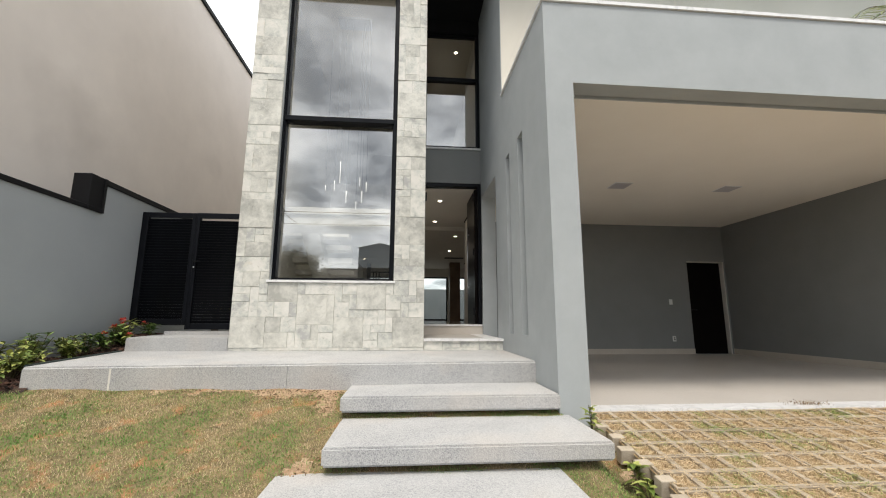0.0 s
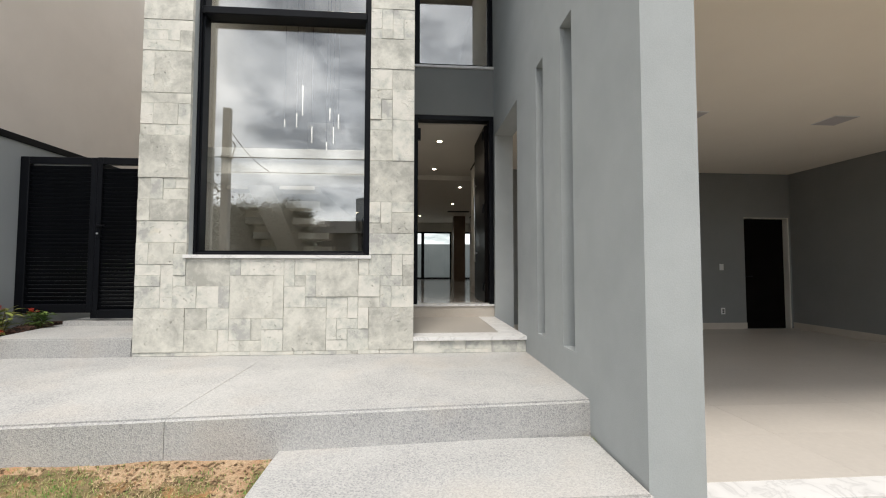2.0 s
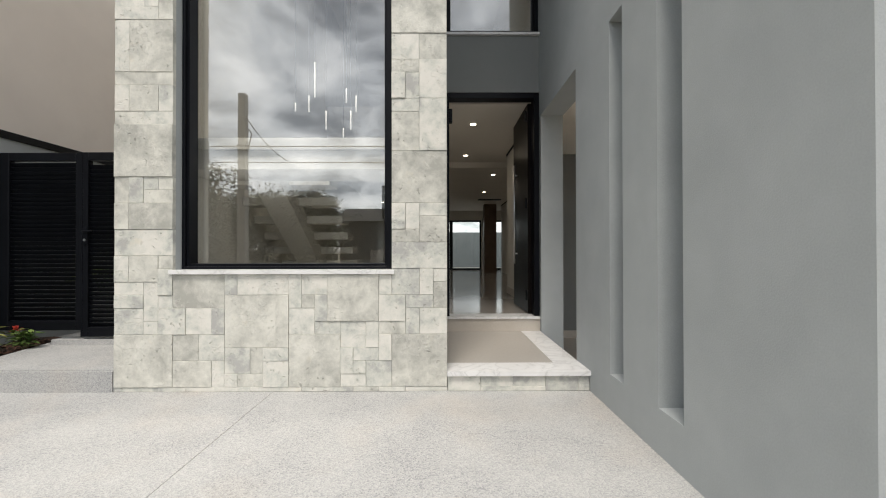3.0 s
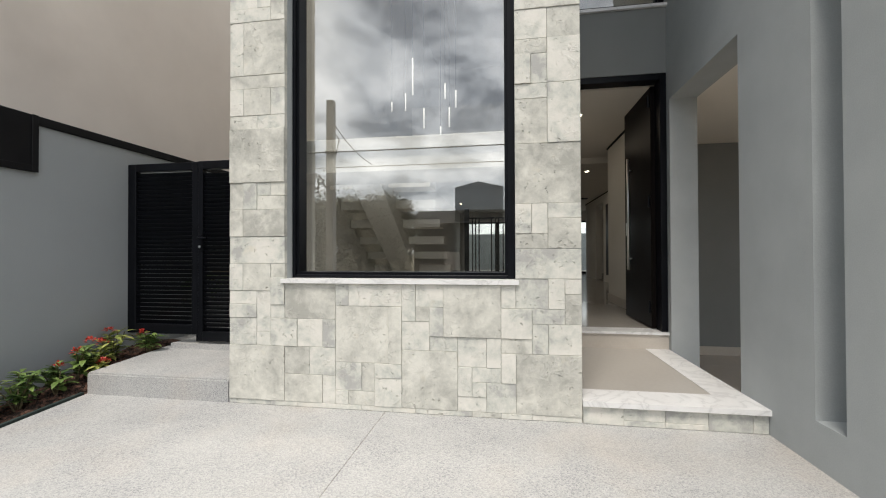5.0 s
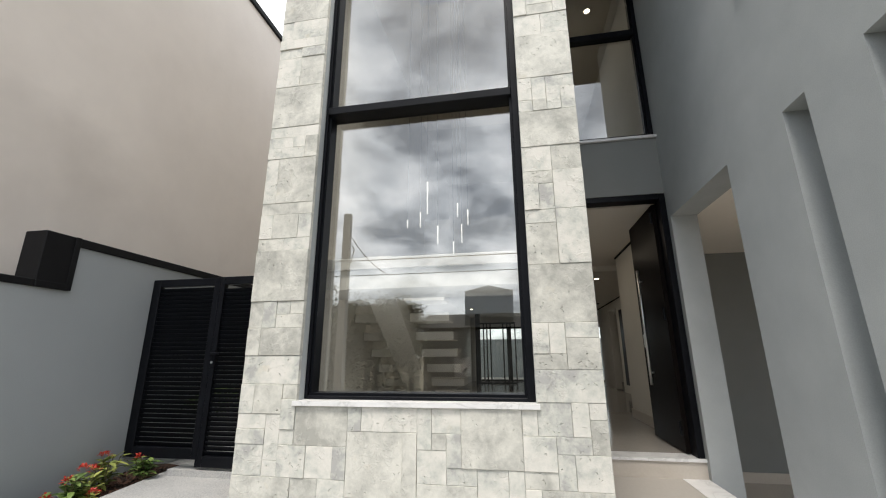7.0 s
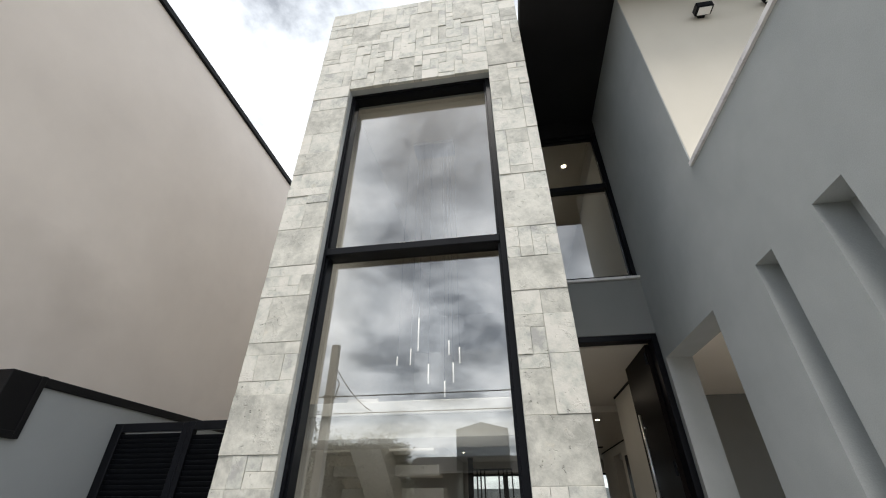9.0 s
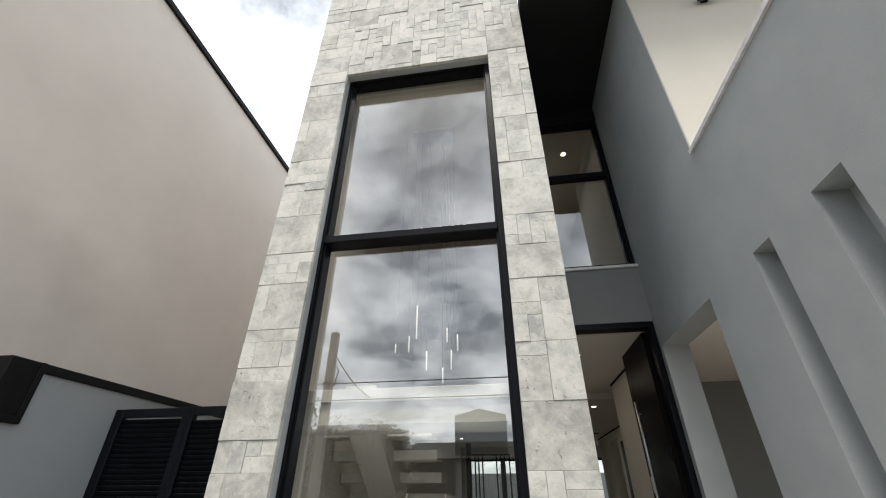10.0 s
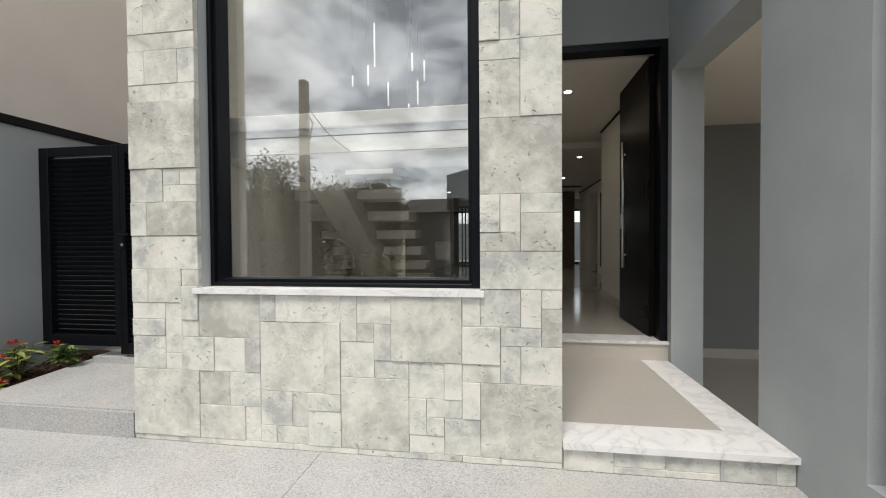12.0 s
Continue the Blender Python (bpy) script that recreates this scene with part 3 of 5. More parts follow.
# darker concrete tone for the supports under the step treads
M_SUPPORT = surface("dark_support_concrete", (0.05, 0.05, 0.052), (0.09, 0.09, 0.09), 0.9, 4, 60, 0.4, 0.006)
def step_slab(x0, x1, y0, y1, top, thick):
    ob = thing("concrete_step", "floating washed concrete step slab on the slope", "step", group="front steps", at=((x0 + x1) / 2, (y0 + y1) / 2, top - thick))
    hx, hy = (x1 - x0) / 2, (y1 - y0) / 2
    part("tread", boxes((-hx, hx, -hy, hy, 0, thick), bevel=0.014, seg=2), M_CONCRETE, ob)
    part("support", boxes((-hx + 0.12, hx - 0.12, -hy + 0.12, hy - 0.02, -0.35, 0.0)), M_SUPPORT, ob, "recessed dark concrete support")
    return ob
step_slab(-0.725, 1.045, -2.025, -1.39, -0.197, 0.12)
step_slab(-0.715, 1.13, -2.73, -1.97, -0.365, 0.115)
step_slab(-1.0, 0.79, -3.43, -2.64, -0.53, 0.115)
step_slab(-0.8, 0.99, -4.13, -3.36, -0.70, 0.115)

slab("side_step", "washed concrete step towards the side gate", "step", M_CONCRETE)
side = bpy.data.objects["side_step"]
side.data = mesh_of("side_step", prism([(-3.655, 0.0), (TOWER_L, 0.0), (TOWER_L, 1.1), (-3.83, 1.1)], -0.3, 0.163, 0.012), M_CONCRETE)
slab("gate_step", "shallow concrete threshold under the gate", "step", M_CONCRETE, (-3.66, TOWER_L, 0.80, 1.1, 0.10, 0.215))

# soil under the lawn, flower bed and pavers
def soil_sheet(x0, x1, y0, y1, nx, ny, height):
    bm = bmesh.new()
    vs = [[bm.verts.new((x0 + (x1 - x0) * i / nx, y0 + (y1 - y0) * j / ny, height(x0 + (x1 - x0) * i / nx, y0 + (y1 - y0) * j / ny))) for i in range(nx + 1)] for j in range(ny + 1)]
    for j in range(ny):
        for i in range(nx):
            bm.faces.new((vs[j][i], vs[j][i + 1], vs[j + 1][i + 1], vs[j + 1][i]))
    return bm
def lawn_z(x, y):
    return ground_z(y) + 0.038 * max(0.0, min(2.6, -0.8 - x)) + (-0.13 * min(1.0, max(0.0, (x - 1.06) / 0.14)) if y < -1.6 else 0.0) + 0.016 * noise.noise(Vector((x * 1.7, y * 1.7, 0))) + 0.010 * noise.noise(Vector((x * 6, y * 6, 3)))
def bed_z(x, y):
    flat = -0.06 + 0.17 * max(0.0, y + 0.3) + 0.02 * noise.noise(Vector((x * 5, y * 5, 8)))
    f = min(1.0, max(0.0, (-1.2 - y) / 0.6))
    return flat * (1 - f) + (lawn_z(x, y) - 0.02) * f
def paver_z(y):
    return -0.385 - 0.155 * max(0.0, -1.8 - y)


# ---- windows and doors ----
def window(name, label, x0, x1, y0, y1, z0, z1, bar, mullions, material=None, right=None):
    """A framed window in a wall along x: frame bars, mullions and a pane between each."""
    wide = right or bar
    ob = thing(name, label, "window", kind="structure", at=((x0 + x1) / 2, y0, z0))
    o = Vector(((x0 + x1) / 2, y0, z0))
    def shifted(bm):
        bmesh.ops.translate(bm, verts=bm.verts, vec=-o)
        return bm
    fr = boxes((x0, x0 + bar, y0, y1, z0, z1), (x1 - wide, x1, y0, y1, z0, z1), (x0 + bar, x1 - wide, y0, y1, z0, z0 + bar), (x0 + bar, x1 - wide, y0, y1, z1 - bar, z1), bevel=0.004)
    part("window_frame", shifted(fr), M_BLACK, ob)
    inner = boxes((x0 + bar, x0 + bar + 0.018, y0 + 0.03, y1 - 0.02, z0 + bar, z1 - bar), (x1 - wide - 0.018, x1 - wide, y0 + 0.03, y1 - 0.02, z0 + bar, z1 - bar),
                  (x0 + bar + 0.018, x1 - wide - 0.018, y0 + 0.03, y1 - 0.02, z0 + bar, z0 + bar + 0.018), (x0 + bar + 0.018, x1 - wide - 0.018, y0 + 0.03, y1 - 0.02, z1 - bar - 0.018, z1 - bar))
    part("glazing_bead", shifted(inner), M_BLACK, ob)
    edges = [z0 + bar + 0.018]
    for a, b in mullions:
        part("mullion", shifted(boxes((x0 + bar, x1 - wide, y0 - 0.004, y1, a, b), bevel=0.006)), M_BLACK, ob)
        edges += [a, b]
    edges.append(z1 - bar - 0.018)
    for a, b in zip(edges[::2], edges[1::2]):
        pane = part("pane", shifted(boxes((x0 + bar + 0.018, x1 - wide - 0.018, y1 - 0.035, y1 - 0.027, a, b))), material or M_GLASS, ob, "reflective glass pane")
        pane.visible_shadow = False
    return ob

window("window_1", "tall black-framed window with reflective glass in stone", WIN_X0, WIN_X1, 0.10, 0.26, 0.896, WIN_Z1, 0.022, [(3.165, 3.238)], right=0.05)
slab("window_sill", "thin white marble sill under the tall window", "sill", M_MARBLE, (WIN_X0 - 0.02, WIN_X1 + 0.02, -0.022, 0.30, 0.864, 0.894))
window("window_2", "black-framed upper window over the entrance", 0.0, GX0, 1.54, 1.64, 3.449, 5.80, 0.05, [(4.80, 4.875)])

dframe = thing("door_frame", "black aluminium frame of the entrance", "door frame", kind="structure", at=(0.525, 1.5, 0.31))
for nm, r in (("jamb", (-0.525, -0.475, 0.0, 0.14, 0.0, 2.48)), ("jamb", (0.465, 0.525, 0.0, 0.14, 0.0, 2.48)), ("head", (-0.475, 0.465, 0.0, 0.14, 2.42, 2.48))):
    part(nm, boxes(r, bevel=0.004), M_BLACK, dframe)

door = thing("door_1", "black lacquered entrance door standing open inwards", "door", kind="structure", at=(0.975, 1.64, 0.32))
part("leaf", boxes((-0.025, 0.025, 0.0, 0.895, 0.0, 2.40), bevel=0.004), M_DOOR, door)
hb = bmesh.new()
tube(hb, (-0.065, 0.63, 0.55), (-0.065, 0.63, 1.82), 0.014, 14)
part("handle", hb, M_CHROME, door, "long brushed steel pull bar", True)
for z in (0.68, 1.69):
    pb = bmesh.new()
    tube(pb, (-0.065, 0.63, z), (-0.024, 0.63, z), 0.010, 10)
    part("handle_post", pb, M_CHROME, door, "steel standoff", True)
part("lock", boxes((-0.030, -0.025, 0.815, 0.85, 0.95, 1.10), bevel=0.002), M_CHROME, door, "steel lock plate")
for z in (0.15, 1.2, 2.2):
    pb = bmesh.new()
    tube(pb, (-0.04, 0.02, z), (-0.04, 0.02, z + 0.12), 0.011, 10)
    part("hinge", pb, M_BLACK, door)

part("sensor_box", boxes((-0.475, -0.44, -0.01, 0.06, 2.15, 2.30), bevel=0.004), M_BLACK, dframe)
# rear glazing
for k, (a, b) in enumerate(((-2.0, -0.82), (-0.82, 0.37), (0.37, 1.55), (1.95, 2.9))):
    window("rear_window", "black-framed sliding glass at the back", a, b, 12.93, 13.0, 0.31, 2.25, 0.045, [], M_CLEAR)
# pillar in the living room
slab("pillar", "brown wood-clad pillar by the rear glazing", "pillar", M_WOOD, (1.42, 1.83, 10.6, 11.0, 0.31, 2.62))

# ---- boundary gate with louvres ----
gate = thing("side_gate", "black aluminium louvred side gate with two leaves", "gate", at=(-3.3, 0.81, 0.24))
def leaf(name, x0, x1, z0, z1, post_l, post_r):
    fr = boxes((x0, x0 + post_l, 0, 0.06, z0, z1), (x1 - post_r, x1, 0, 0.06, z0, z1), (x0 + post_l, x1 - post_r, 0, 0.06, z1 - 0.075, z1), (x0 + post_l, x1 - post_r, 0, 0.06, z0, z0 + 0.09), bevel=0.004)
    lf = part(name, fr, M_BLACK, gate)
    n_ = int((z1 - z0 - 0.165) / 0.041)
    a, b = x0 + post_l, x1 - post_r
    base = boxes((a, b, -0.003, 0.003, -0.0215, 0.0215))
    bmesh.ops.rotate(base, verts=base.verts, cent=(0, 0, 0), matrix=Matrix.Rotation(radians(30), 3, "X"))
    me = mesh_of("slat", base, M_BLACK)
    for k in range(n_):
        s = new("slat", me)
        s.parent = lf
        s.location = (0, 0.03, z0 + 0.09 + 0.041 * (k + 0.5))
    return lf
leaf("fixed_leaf", -0.86, -0.10, 0.06, 1.715, 0.09, 0.05)
leaf("gate_leaf", -0.085, 0.84, 0.0, 1.72, 0.05, 0.05)
part("post", boxes((-0.10, -0.085, 0.0, 0.06, 0.0, 1.715)), M_BLACK, gate)
part("lock_plate", boxes((-0.075, -0.035, -0.012, 0.0, 0.86, 1.02), bevel=0.003), M_BLACK, gate)
hb = bmesh.new()
tube(hb, (-0.055, -0.045, 0.98), (0.045, -0.045, 0.98), 0.009, 8)
tube(hb, (-0.055, -0.045, 0.98), (-0.055, -0.005, 0.98), 0.009, 8)
part("handle", hb, M_BLACK, gate, "black lever handle")
kb = bmesh.new()
tube(kb, (-0.055, -0.016, 0.90), (-0.055, -0.011, 0.90), 0.012, 10)
part("keyhole", kb, M_CHROME, gate, "steel key cylinder")


# ---- inside: stairs, chandelier, screen, downlights ----
stair = thing("staircase", "pale concrete staircase with open treads and sloping beam", "staircase", at=(-1.7, 2.0, 0.31))
def in_stair(bm):
    bmesh.ops.translate(bm, verts=bm.verts, vec=(1.7, -2.0, -0.31))
    return bm
FLIGHT = [(0.95 + 0.28 * k, 1.90 - 0.18 * k) for k in range(1, 9)]
for y, z in FLIGHT:
    part("tread", in_stair(boxes((-2.24, -1.20, y, y + 0.31, z, z + 0.09), bevel=0.004)), M_INWALL, stair)
beam = bmesh.new()
sect = [(-1.90, 0.26), (-1.62, 0.26), (-1.62, 0.0), (-1.90, 0.0)]
ends = [[beam.verts.new((x, yy, zz + dz)) for x, dz in sect] for yy, zz in ((0.80, 1.83), (3.17, 0.31))]
for k in range(4):
    beam.faces.new((ends[0][k], ends[0][(k + 1) % 4], ends[1][(k + 1) % 4], ends[1][k]))
beam.faces.new(ends[0])
beam.faces.new(list(reversed(ends[1])))
bmesh.ops.recalc_face_normals(beam, faces=beam.faces)
part("beam", in_stair(beam), M_INWALL, stair)
part("landing", in_stair(boxes((-2.24, -0.17, 0.38, 0.95, 1.71, 1.87), bevel=0.004)), M_INWALL, stair)
part("landing_slab", in_stair(boxes((-2.24, -0.17, 0.35, 0.96, 1.87, 1.965), bevel=0.004)), M_INWALL, stair, "white stone landing slab")

chand = thing("chandelier", "hanging chandelier of slim vertical glass tubes", "chandelier", at=(-1.3, 1.6, 5.95))
def in_chand(bm):
    bmesh.ops.translate(bm, verts=bm.verts, vec=(1.3, -1.6, -5.95))
    return bm
part("canopy", in_chand(boxes((-1.6, -1.0, 1.45, 1.75, 5.90, 5.95), bevel=0.005)), M_CHROME, chand)
for k, (x, z0, z1) in enumerate(((-1.431, 2.729, 3.116), (-1.554, 2.635, 2.821), (-1.324, 2.392, 2.60), (-1.175, 2.290, 2.459), (-1.062, 2.409, 2.622), (-0.976, 2.572, 2.748), (-1.709, 2.638, 2.735), (-1.098, 2.693, 2.852))):
    y = 1.6 + 0.06 * ((k * 3) % 5 - 2)
    tb = bmesh.new()
    tube(tb, (x, y, z0), (x, y, z1), 0.0075, 10)
    part("tube", in_chand(tb), M_TUBE, chand, "glowing white glass tube", True)
    cb = bmesh.new()
    tube(cb, (x, y, z1), (x, y, 5.90), 0.002, 5)
    part("cable", in_chand(cb), M_BLACK, chand)

screen = thing("slat_screen", "black vertical bar screen in the living room", "screen", at=(-1.2, 11.5, 0.31))
for x, w in ((-0.66, 0.16), (-0.46, 0.04), (-0.35, 0.04), (-0.23, 0.04), (0.2, 0.04), (0.34, 0.04), (0.45, 0.04), (0.6, 0.04)):
    part("bar", boxes((x - w / 2, x + w / 2, -0.03, 0.03, 0.05, 1.95)), M_BLACK, screen)
part("bottom_rail", boxes((-0.74, 0.62, -0.03, 0.03, 0.0, 0.05)), M_BLACK, screen)
part("top_rail", boxes((-0.74, 0.62, -0.03, 0.03, 1.95, 2.0)), M_BLACK, screen)
part("upright", boxes((-0.74, -0.58, -0.03, 0.03, 2.0, 2.31)), M_BLACK, screen)

def downlight(x, y, z):
    ob = thing("downlight", "small round lit recessed ceiling downlight", "ceiling lamp", group="ceiling downlights", at=(x, y, z))
    rb = bmesh.new()
    bmesh.ops.create_cone(rb, cap_ends=True, segments=20, radius1=0.05, radius2=0.056, depth=0.008, matrix=Matrix.Translation((0, 0, -0.004)))
    part("ring", rb, M_PLASTIC, ob, "white trim ring")
    lb = bmesh.new()
    bmesh.ops.create_cone(lb, cap_ends=True, segments=18, radius1=0.036, radius2=0.036, depth=0.004, matrix=Matrix.Translation((0, 0, -0.010)))
    part("lens", lb, M_LED, ob, "glowing warm lens")
for x, y, z in ((0.387, 2.373, 2.72), (0.396, 4.124, 2.72), (1.04, 5.37, 2.62), (1.11, 7.8, 2.62), (0.21, 10.6, 2.62), (-1.9, 10.0, 2.62), (0.7, 2.3, 5.95), (0.45, 3.4, 5.95)):
    downlight(x, y, z)
# unseen fill lamp above the window head, added to brighten the stairs
area_lamp("stair_light", -1.35, 0.56, 5.92, 1.2, 0.24, 8, (1.0, 0.94, 0.85)).data.spread = radians(75)
# lamp added in the tall window's opening, boosting daylight entering by its lower part
day = area_lamp("window_daylight", -1.21, 0.305, 1.28, 1.5, 0.74, 1.6, (0.97, 0.99, 1.0))
day.matrix_world = look((-1.21, 0.305, 1.28), (-1.21, 2.3, 1.28))
area_lamp("hall_light", 0.4, 3.2, 2.68, 0.3, 1.8, 0.6, (1.0, 0.86, 0.68))
area_lamp("living_light", 0.6, 7.5, 2.58, 1.2, 3.0, 2.4, (1.0, 0.88, 0.72))
area_lamp("gallery_light", 0.5, 3.0, 5.90, 0.4, 1.6, 0.5, (1.0, 0.88, 0.70))
grille = thing("air_grille", "black slotted air grille in the hall ceiling", "grille", at=(1.45, 9.4, 2.60))
for k in range(4):
    part("slot", boxes((-0.35, 0.35, -0.09 + k * 0.05, -0.06 + k * 0.05, 0.0, 0.02)), M_BLACK, grille)
thing("hall_mirror", "dark narrow panel on the hall wall", "panel", boxes((-0.02, 0.0, -0.25, 0.25, -0.9, 0.9), bevel=0.004), M_BLACK, at=(2.05, 8.0, 1.4))

# ---- garage fittings ----
for x in (3.264, 5.157):
    ob = thing("garage_light", "square unlit LED panel flush in ceiling", "ceiling lamp", group="garage panel lights", at=(x, 0.80, 2.60))
    part("frame", boxes((-0.155, 0.155, -0.155, 0.155, -0.008, 0.0), bevel=0.003), M_PLASTIC, ob, "thin white rim")
    part("diffuser", boxes((-0.14, 0.14, -0.14, 0.14, -0.012, -0.008)), M_LENS, ob, "milky grey diffuser")
sw = thing("light_switch", "white plastic light switch on grey wall", "switch", at=(5.83, 3.56, 0.80))
part("plate", boxes((-0.04, 0.04, -0.012, 0.0, -0.06, 0.06), bevel=0.003), M_PLASTIC, sw)
part("rocker", boxes((-0.018, 0.018, -0.018, -0.012, -0.03, 0.03), bevel=0.002), M_PLASTIC, sw)
so = thing("wall_socket", "white power socket low on grey wall", "socket", at=(5.838, 3.56, -0.03))
part("plate", boxes((-0.04, 0.04, -0.012, 0.0, -0.06, 0.06), bevel=0.003), M_PLASTIC, so)
for dz in (-0.02, 0.02):
    part("insert", boxes((-0.018, 0.018, -0.015, -0.012, dz - 0.013, dz + 0.013)), M_BLACK, so, "dark socket insert")
gdoor = thing("door_2", "plain black closed garage door in its reveal", "door", kind="structure", at=(6.75, 3.66, -0.376))
part("leaf", boxes((-0.44, 0.445, 0.0, 0.04, 0.004, 2.108), bevel=0.003), M_DOOR, gdoor)
hb = bmesh.new()
tube(hb, (-0.36, -0.05, 1.0), (-0.24, -0.05, 1.0), 0.009, 8)
tube(hb, (-0.36, -0.05, 1.0), (-0.36, 0.0, 1.0), 0.009, 8)
part("handle", hb, M_BLACK, gdoor)
slab("door_jamb", "light grey jamb of the garage doorway", "door frame", M_INWALL, (7.195, 7.22, 3.555, 3.73, -0.376, 1.752), (6.31, 7.195, 3.555, 3.73, 1.735, 1.752))

# ---- terrace: glass rail, wall floodlights ----
rail = thing("glass_rail", "frameless clear glass balustrade on terrace parapet", "balustrade", at=(4.3, -1.86, 3.525))
for k in range(5):
    p = part("pane", boxes((-2.95 + k * 1.18, -2.95 + k * 1.18 + 1.165, -0.005, 0.005, 0.0, 0.60)), M_CLEAR, rail)
    p.visible_shadow = False
def floodlight(x, z):
    ob = thing("floodlight", "small black wall floodlight on beige render", "wall lamp", group="terrace floodlights", at=(x, -0.206, z))
    part("bracket", boxes((-0.03, 0.03, -0.03, 0.0, -0.03, 0.03)), M_BLACK, ob)
    part("housing", boxes((-0.078, 0.078, -0.13, -0.03, -0.042, 0.036), bevel=0.008), M_BLACK, ob)
    part("lens", boxes((-0.058, 0.058, -0.118, -0.042, -0.047, -0.042)), M_PLASTIC, ob, "pale glass lens")
floodlight(1.73, 5.44)
floodlight(2.38, 5.50)

# ---- plants ----
def leaf_material(name, dark, light):
    m = surface(name, dark, light, 0.45, 8, 60, 0.1, 0.002, island=0.9, spread=(0.2, 0.8))
    b = m.node_tree.nodes["Principled BSDF"]
    b.inputs["Transmission Weight"].default_value = 0.0
    b.inputs["Subsurface Weight"].default_value = 0.0
    return m
M_LEAF = leaf_material("green_leaf", (0.05, 0.10, 0.025), (0.19, 0.27, 0.07))
M_LEAF_Y = leaf_material("yellow_green_leaf", (0.11, 0.16, 0.03), (0.38, 0.40, 0.11))
M_LEAF_FAR = leaf_material("far_leaf", (0.02, 0.035, 0.012), (0.06, 0.085, 0.03))
M_PETAL = leaf_material("red_petal", (0.42, 0.03, 0.02), (0.62, 0.08, 0.05))
M_STEM = surface("stem", (0.08, 0.06, 0.03), (0.15, 0.12, 0.06), 0.8, 8, 60, 0.2, 0.003)
M_BARK = surface("bark", (0.06, 0.045, 0.03), (0.14, 0.10, 0.07), 0.9, 8, 50, 0.6, 0.02)

def leaf_at(bm, base, way, length, width, droop, rng):
    """A folded, pointed leaf of six faces."""
    way = Vector(way).normalized()
    side = way.cross(Vector((0, 0, 1)))
    side = side.normalized() if side.length > 1e-3 else Vector((1, 0, 0))
    up = side.cross(way)
    pts = []
    for f, w in ((0.0, 0.05), (0.35, 0.9), (0.7, 0.75), (1.0, 0.02)):
        c = Vector(base) + way * length * f - Vector((0, 0, 1)) * droop * length * f * f
        pts.append((bm.verts.new(c - side * width * w / 2 + up * width * 0.14 * w), bm.verts.new(c), bm.verts.new(c + side * width * w / 2 + up * width * 0.14 * w)))
    for a, b in zip(pts, pts[1:]):
        bm.faces.new((a[0], a[1], b[1], b[0]))
        bm.faces.new((a[1], a[2], b[2], b[1]))

def shrub(name, label, x, y, z, height, spread, stems, leaf_len, material, flowers, seed):
    rng = random.Random(seed)
    ob = thing(name, label, "plant", group="flower bed plants", at=(x, y, z))
    sb, lb = bmesh.new(), bmesh.new()
    tips = []
    for s in range(stems):
        a = rng.uniform(0, 6.283)
        top = Vector((math.cos(a) * spread * rng.uniform(0.2, 1), math.sin(a) * spread * rng.uniform(0.2, 1), height * rng.uniform(0.6, 1.0)))
        tube(sb, (0, 0, -0.03), top * 0.5 + Vector((0, 0, height * 0.06)), 0.005, 5)
        tube(sb, top * 0.5 + Vector((0, 0, height * 0.06)), top, 0.0035, 5)
        tips.append(top)
        for k in range(rng.randint(12, 17)):
            f = rng.uniform(0.3, 1.0)
            b = rng.uniform(0, 6.283)
            leaf_at(lb, top * f, (math.cos(b), math.sin(b), rng.uniform(0.0, 0.9)), leaf_len * rng.uniform(0.6, 1.15), leaf_len * 0.42, rng.uniform(0.1, 0.5), rng)
    part("stem", sb, M_STEM, ob)
    part("foliage", lb, material, ob)
    for top in tips[:flowers]:
        fb = bmesh.new()
        for k in range(34):
            a, e = rng.uniform(0, 6.283), rng.uniform(0.0, 1.4)
            d = Vector((math.cos(a) * math.cos(e), math.sin(a) * math.cos(e), math.sin(e)))
            c = top + Vector((0, 0, 0.015)) + d * rng.uniform(0.022, 0.042)
            leaf_at(fb, c, d + Vector((rng.uniform(-0.4, 0.4), rng.uniform(-0.4, 0.4), 0.2)), 0.026, 0.018, 0.2, rng)
        part("flower", fb, M_PETAL, ob, "round red flower cluster")
    return ob
RED = "leafy green ixora shrub with red flower clusters"
YEL = "young yellow-green leafy shrub in the bark bed"
for k, (x, y, h, f) in enumerate(((-3.98, 0.50, 0.27, 1), (-3.80, 0.70, 0.23, 1), (-3.93, 0.28, 0.22, 1), (-3.90, 0.12, 0.26, 2), (-3.78, 0.24, 0.16, 1), (-3.86, -0.05, 0.2, 1))):
    shrub("ixora", RED, x, y, bed_z(x, y), h * 1.2, 0.12, 6, 0.11, M_LEAF if k % 2 else M_LEAF_Y, f, 11 + k)
for k, (x, y, h) in enumerate(((-3.9, -0.27, 0.24), (-3.97, -0.45, 0.26), (-3.84, -0.62, 0.2), (-3.97, -0.82, 0.26), (-3.85, -1.05, 0.22), (-3.98, -1.3, 0.26), (-3.86, -1.5, 0.26), (-3.66, -1.25, 0.2), (-3.98, -1.75, 0.3), (-3.72, -1.75, 0.26), (-3.55, -1.52, 0.2), (-3.5, -1.78, 0.24))):
    shrub("yellow_shrub", YEL, x, y, bed_z(x, y), h * 1.15, 0.15, 9, 0.10, M_LEAF_Y if k % 3 else M_LEAF, 0, 41 + k)
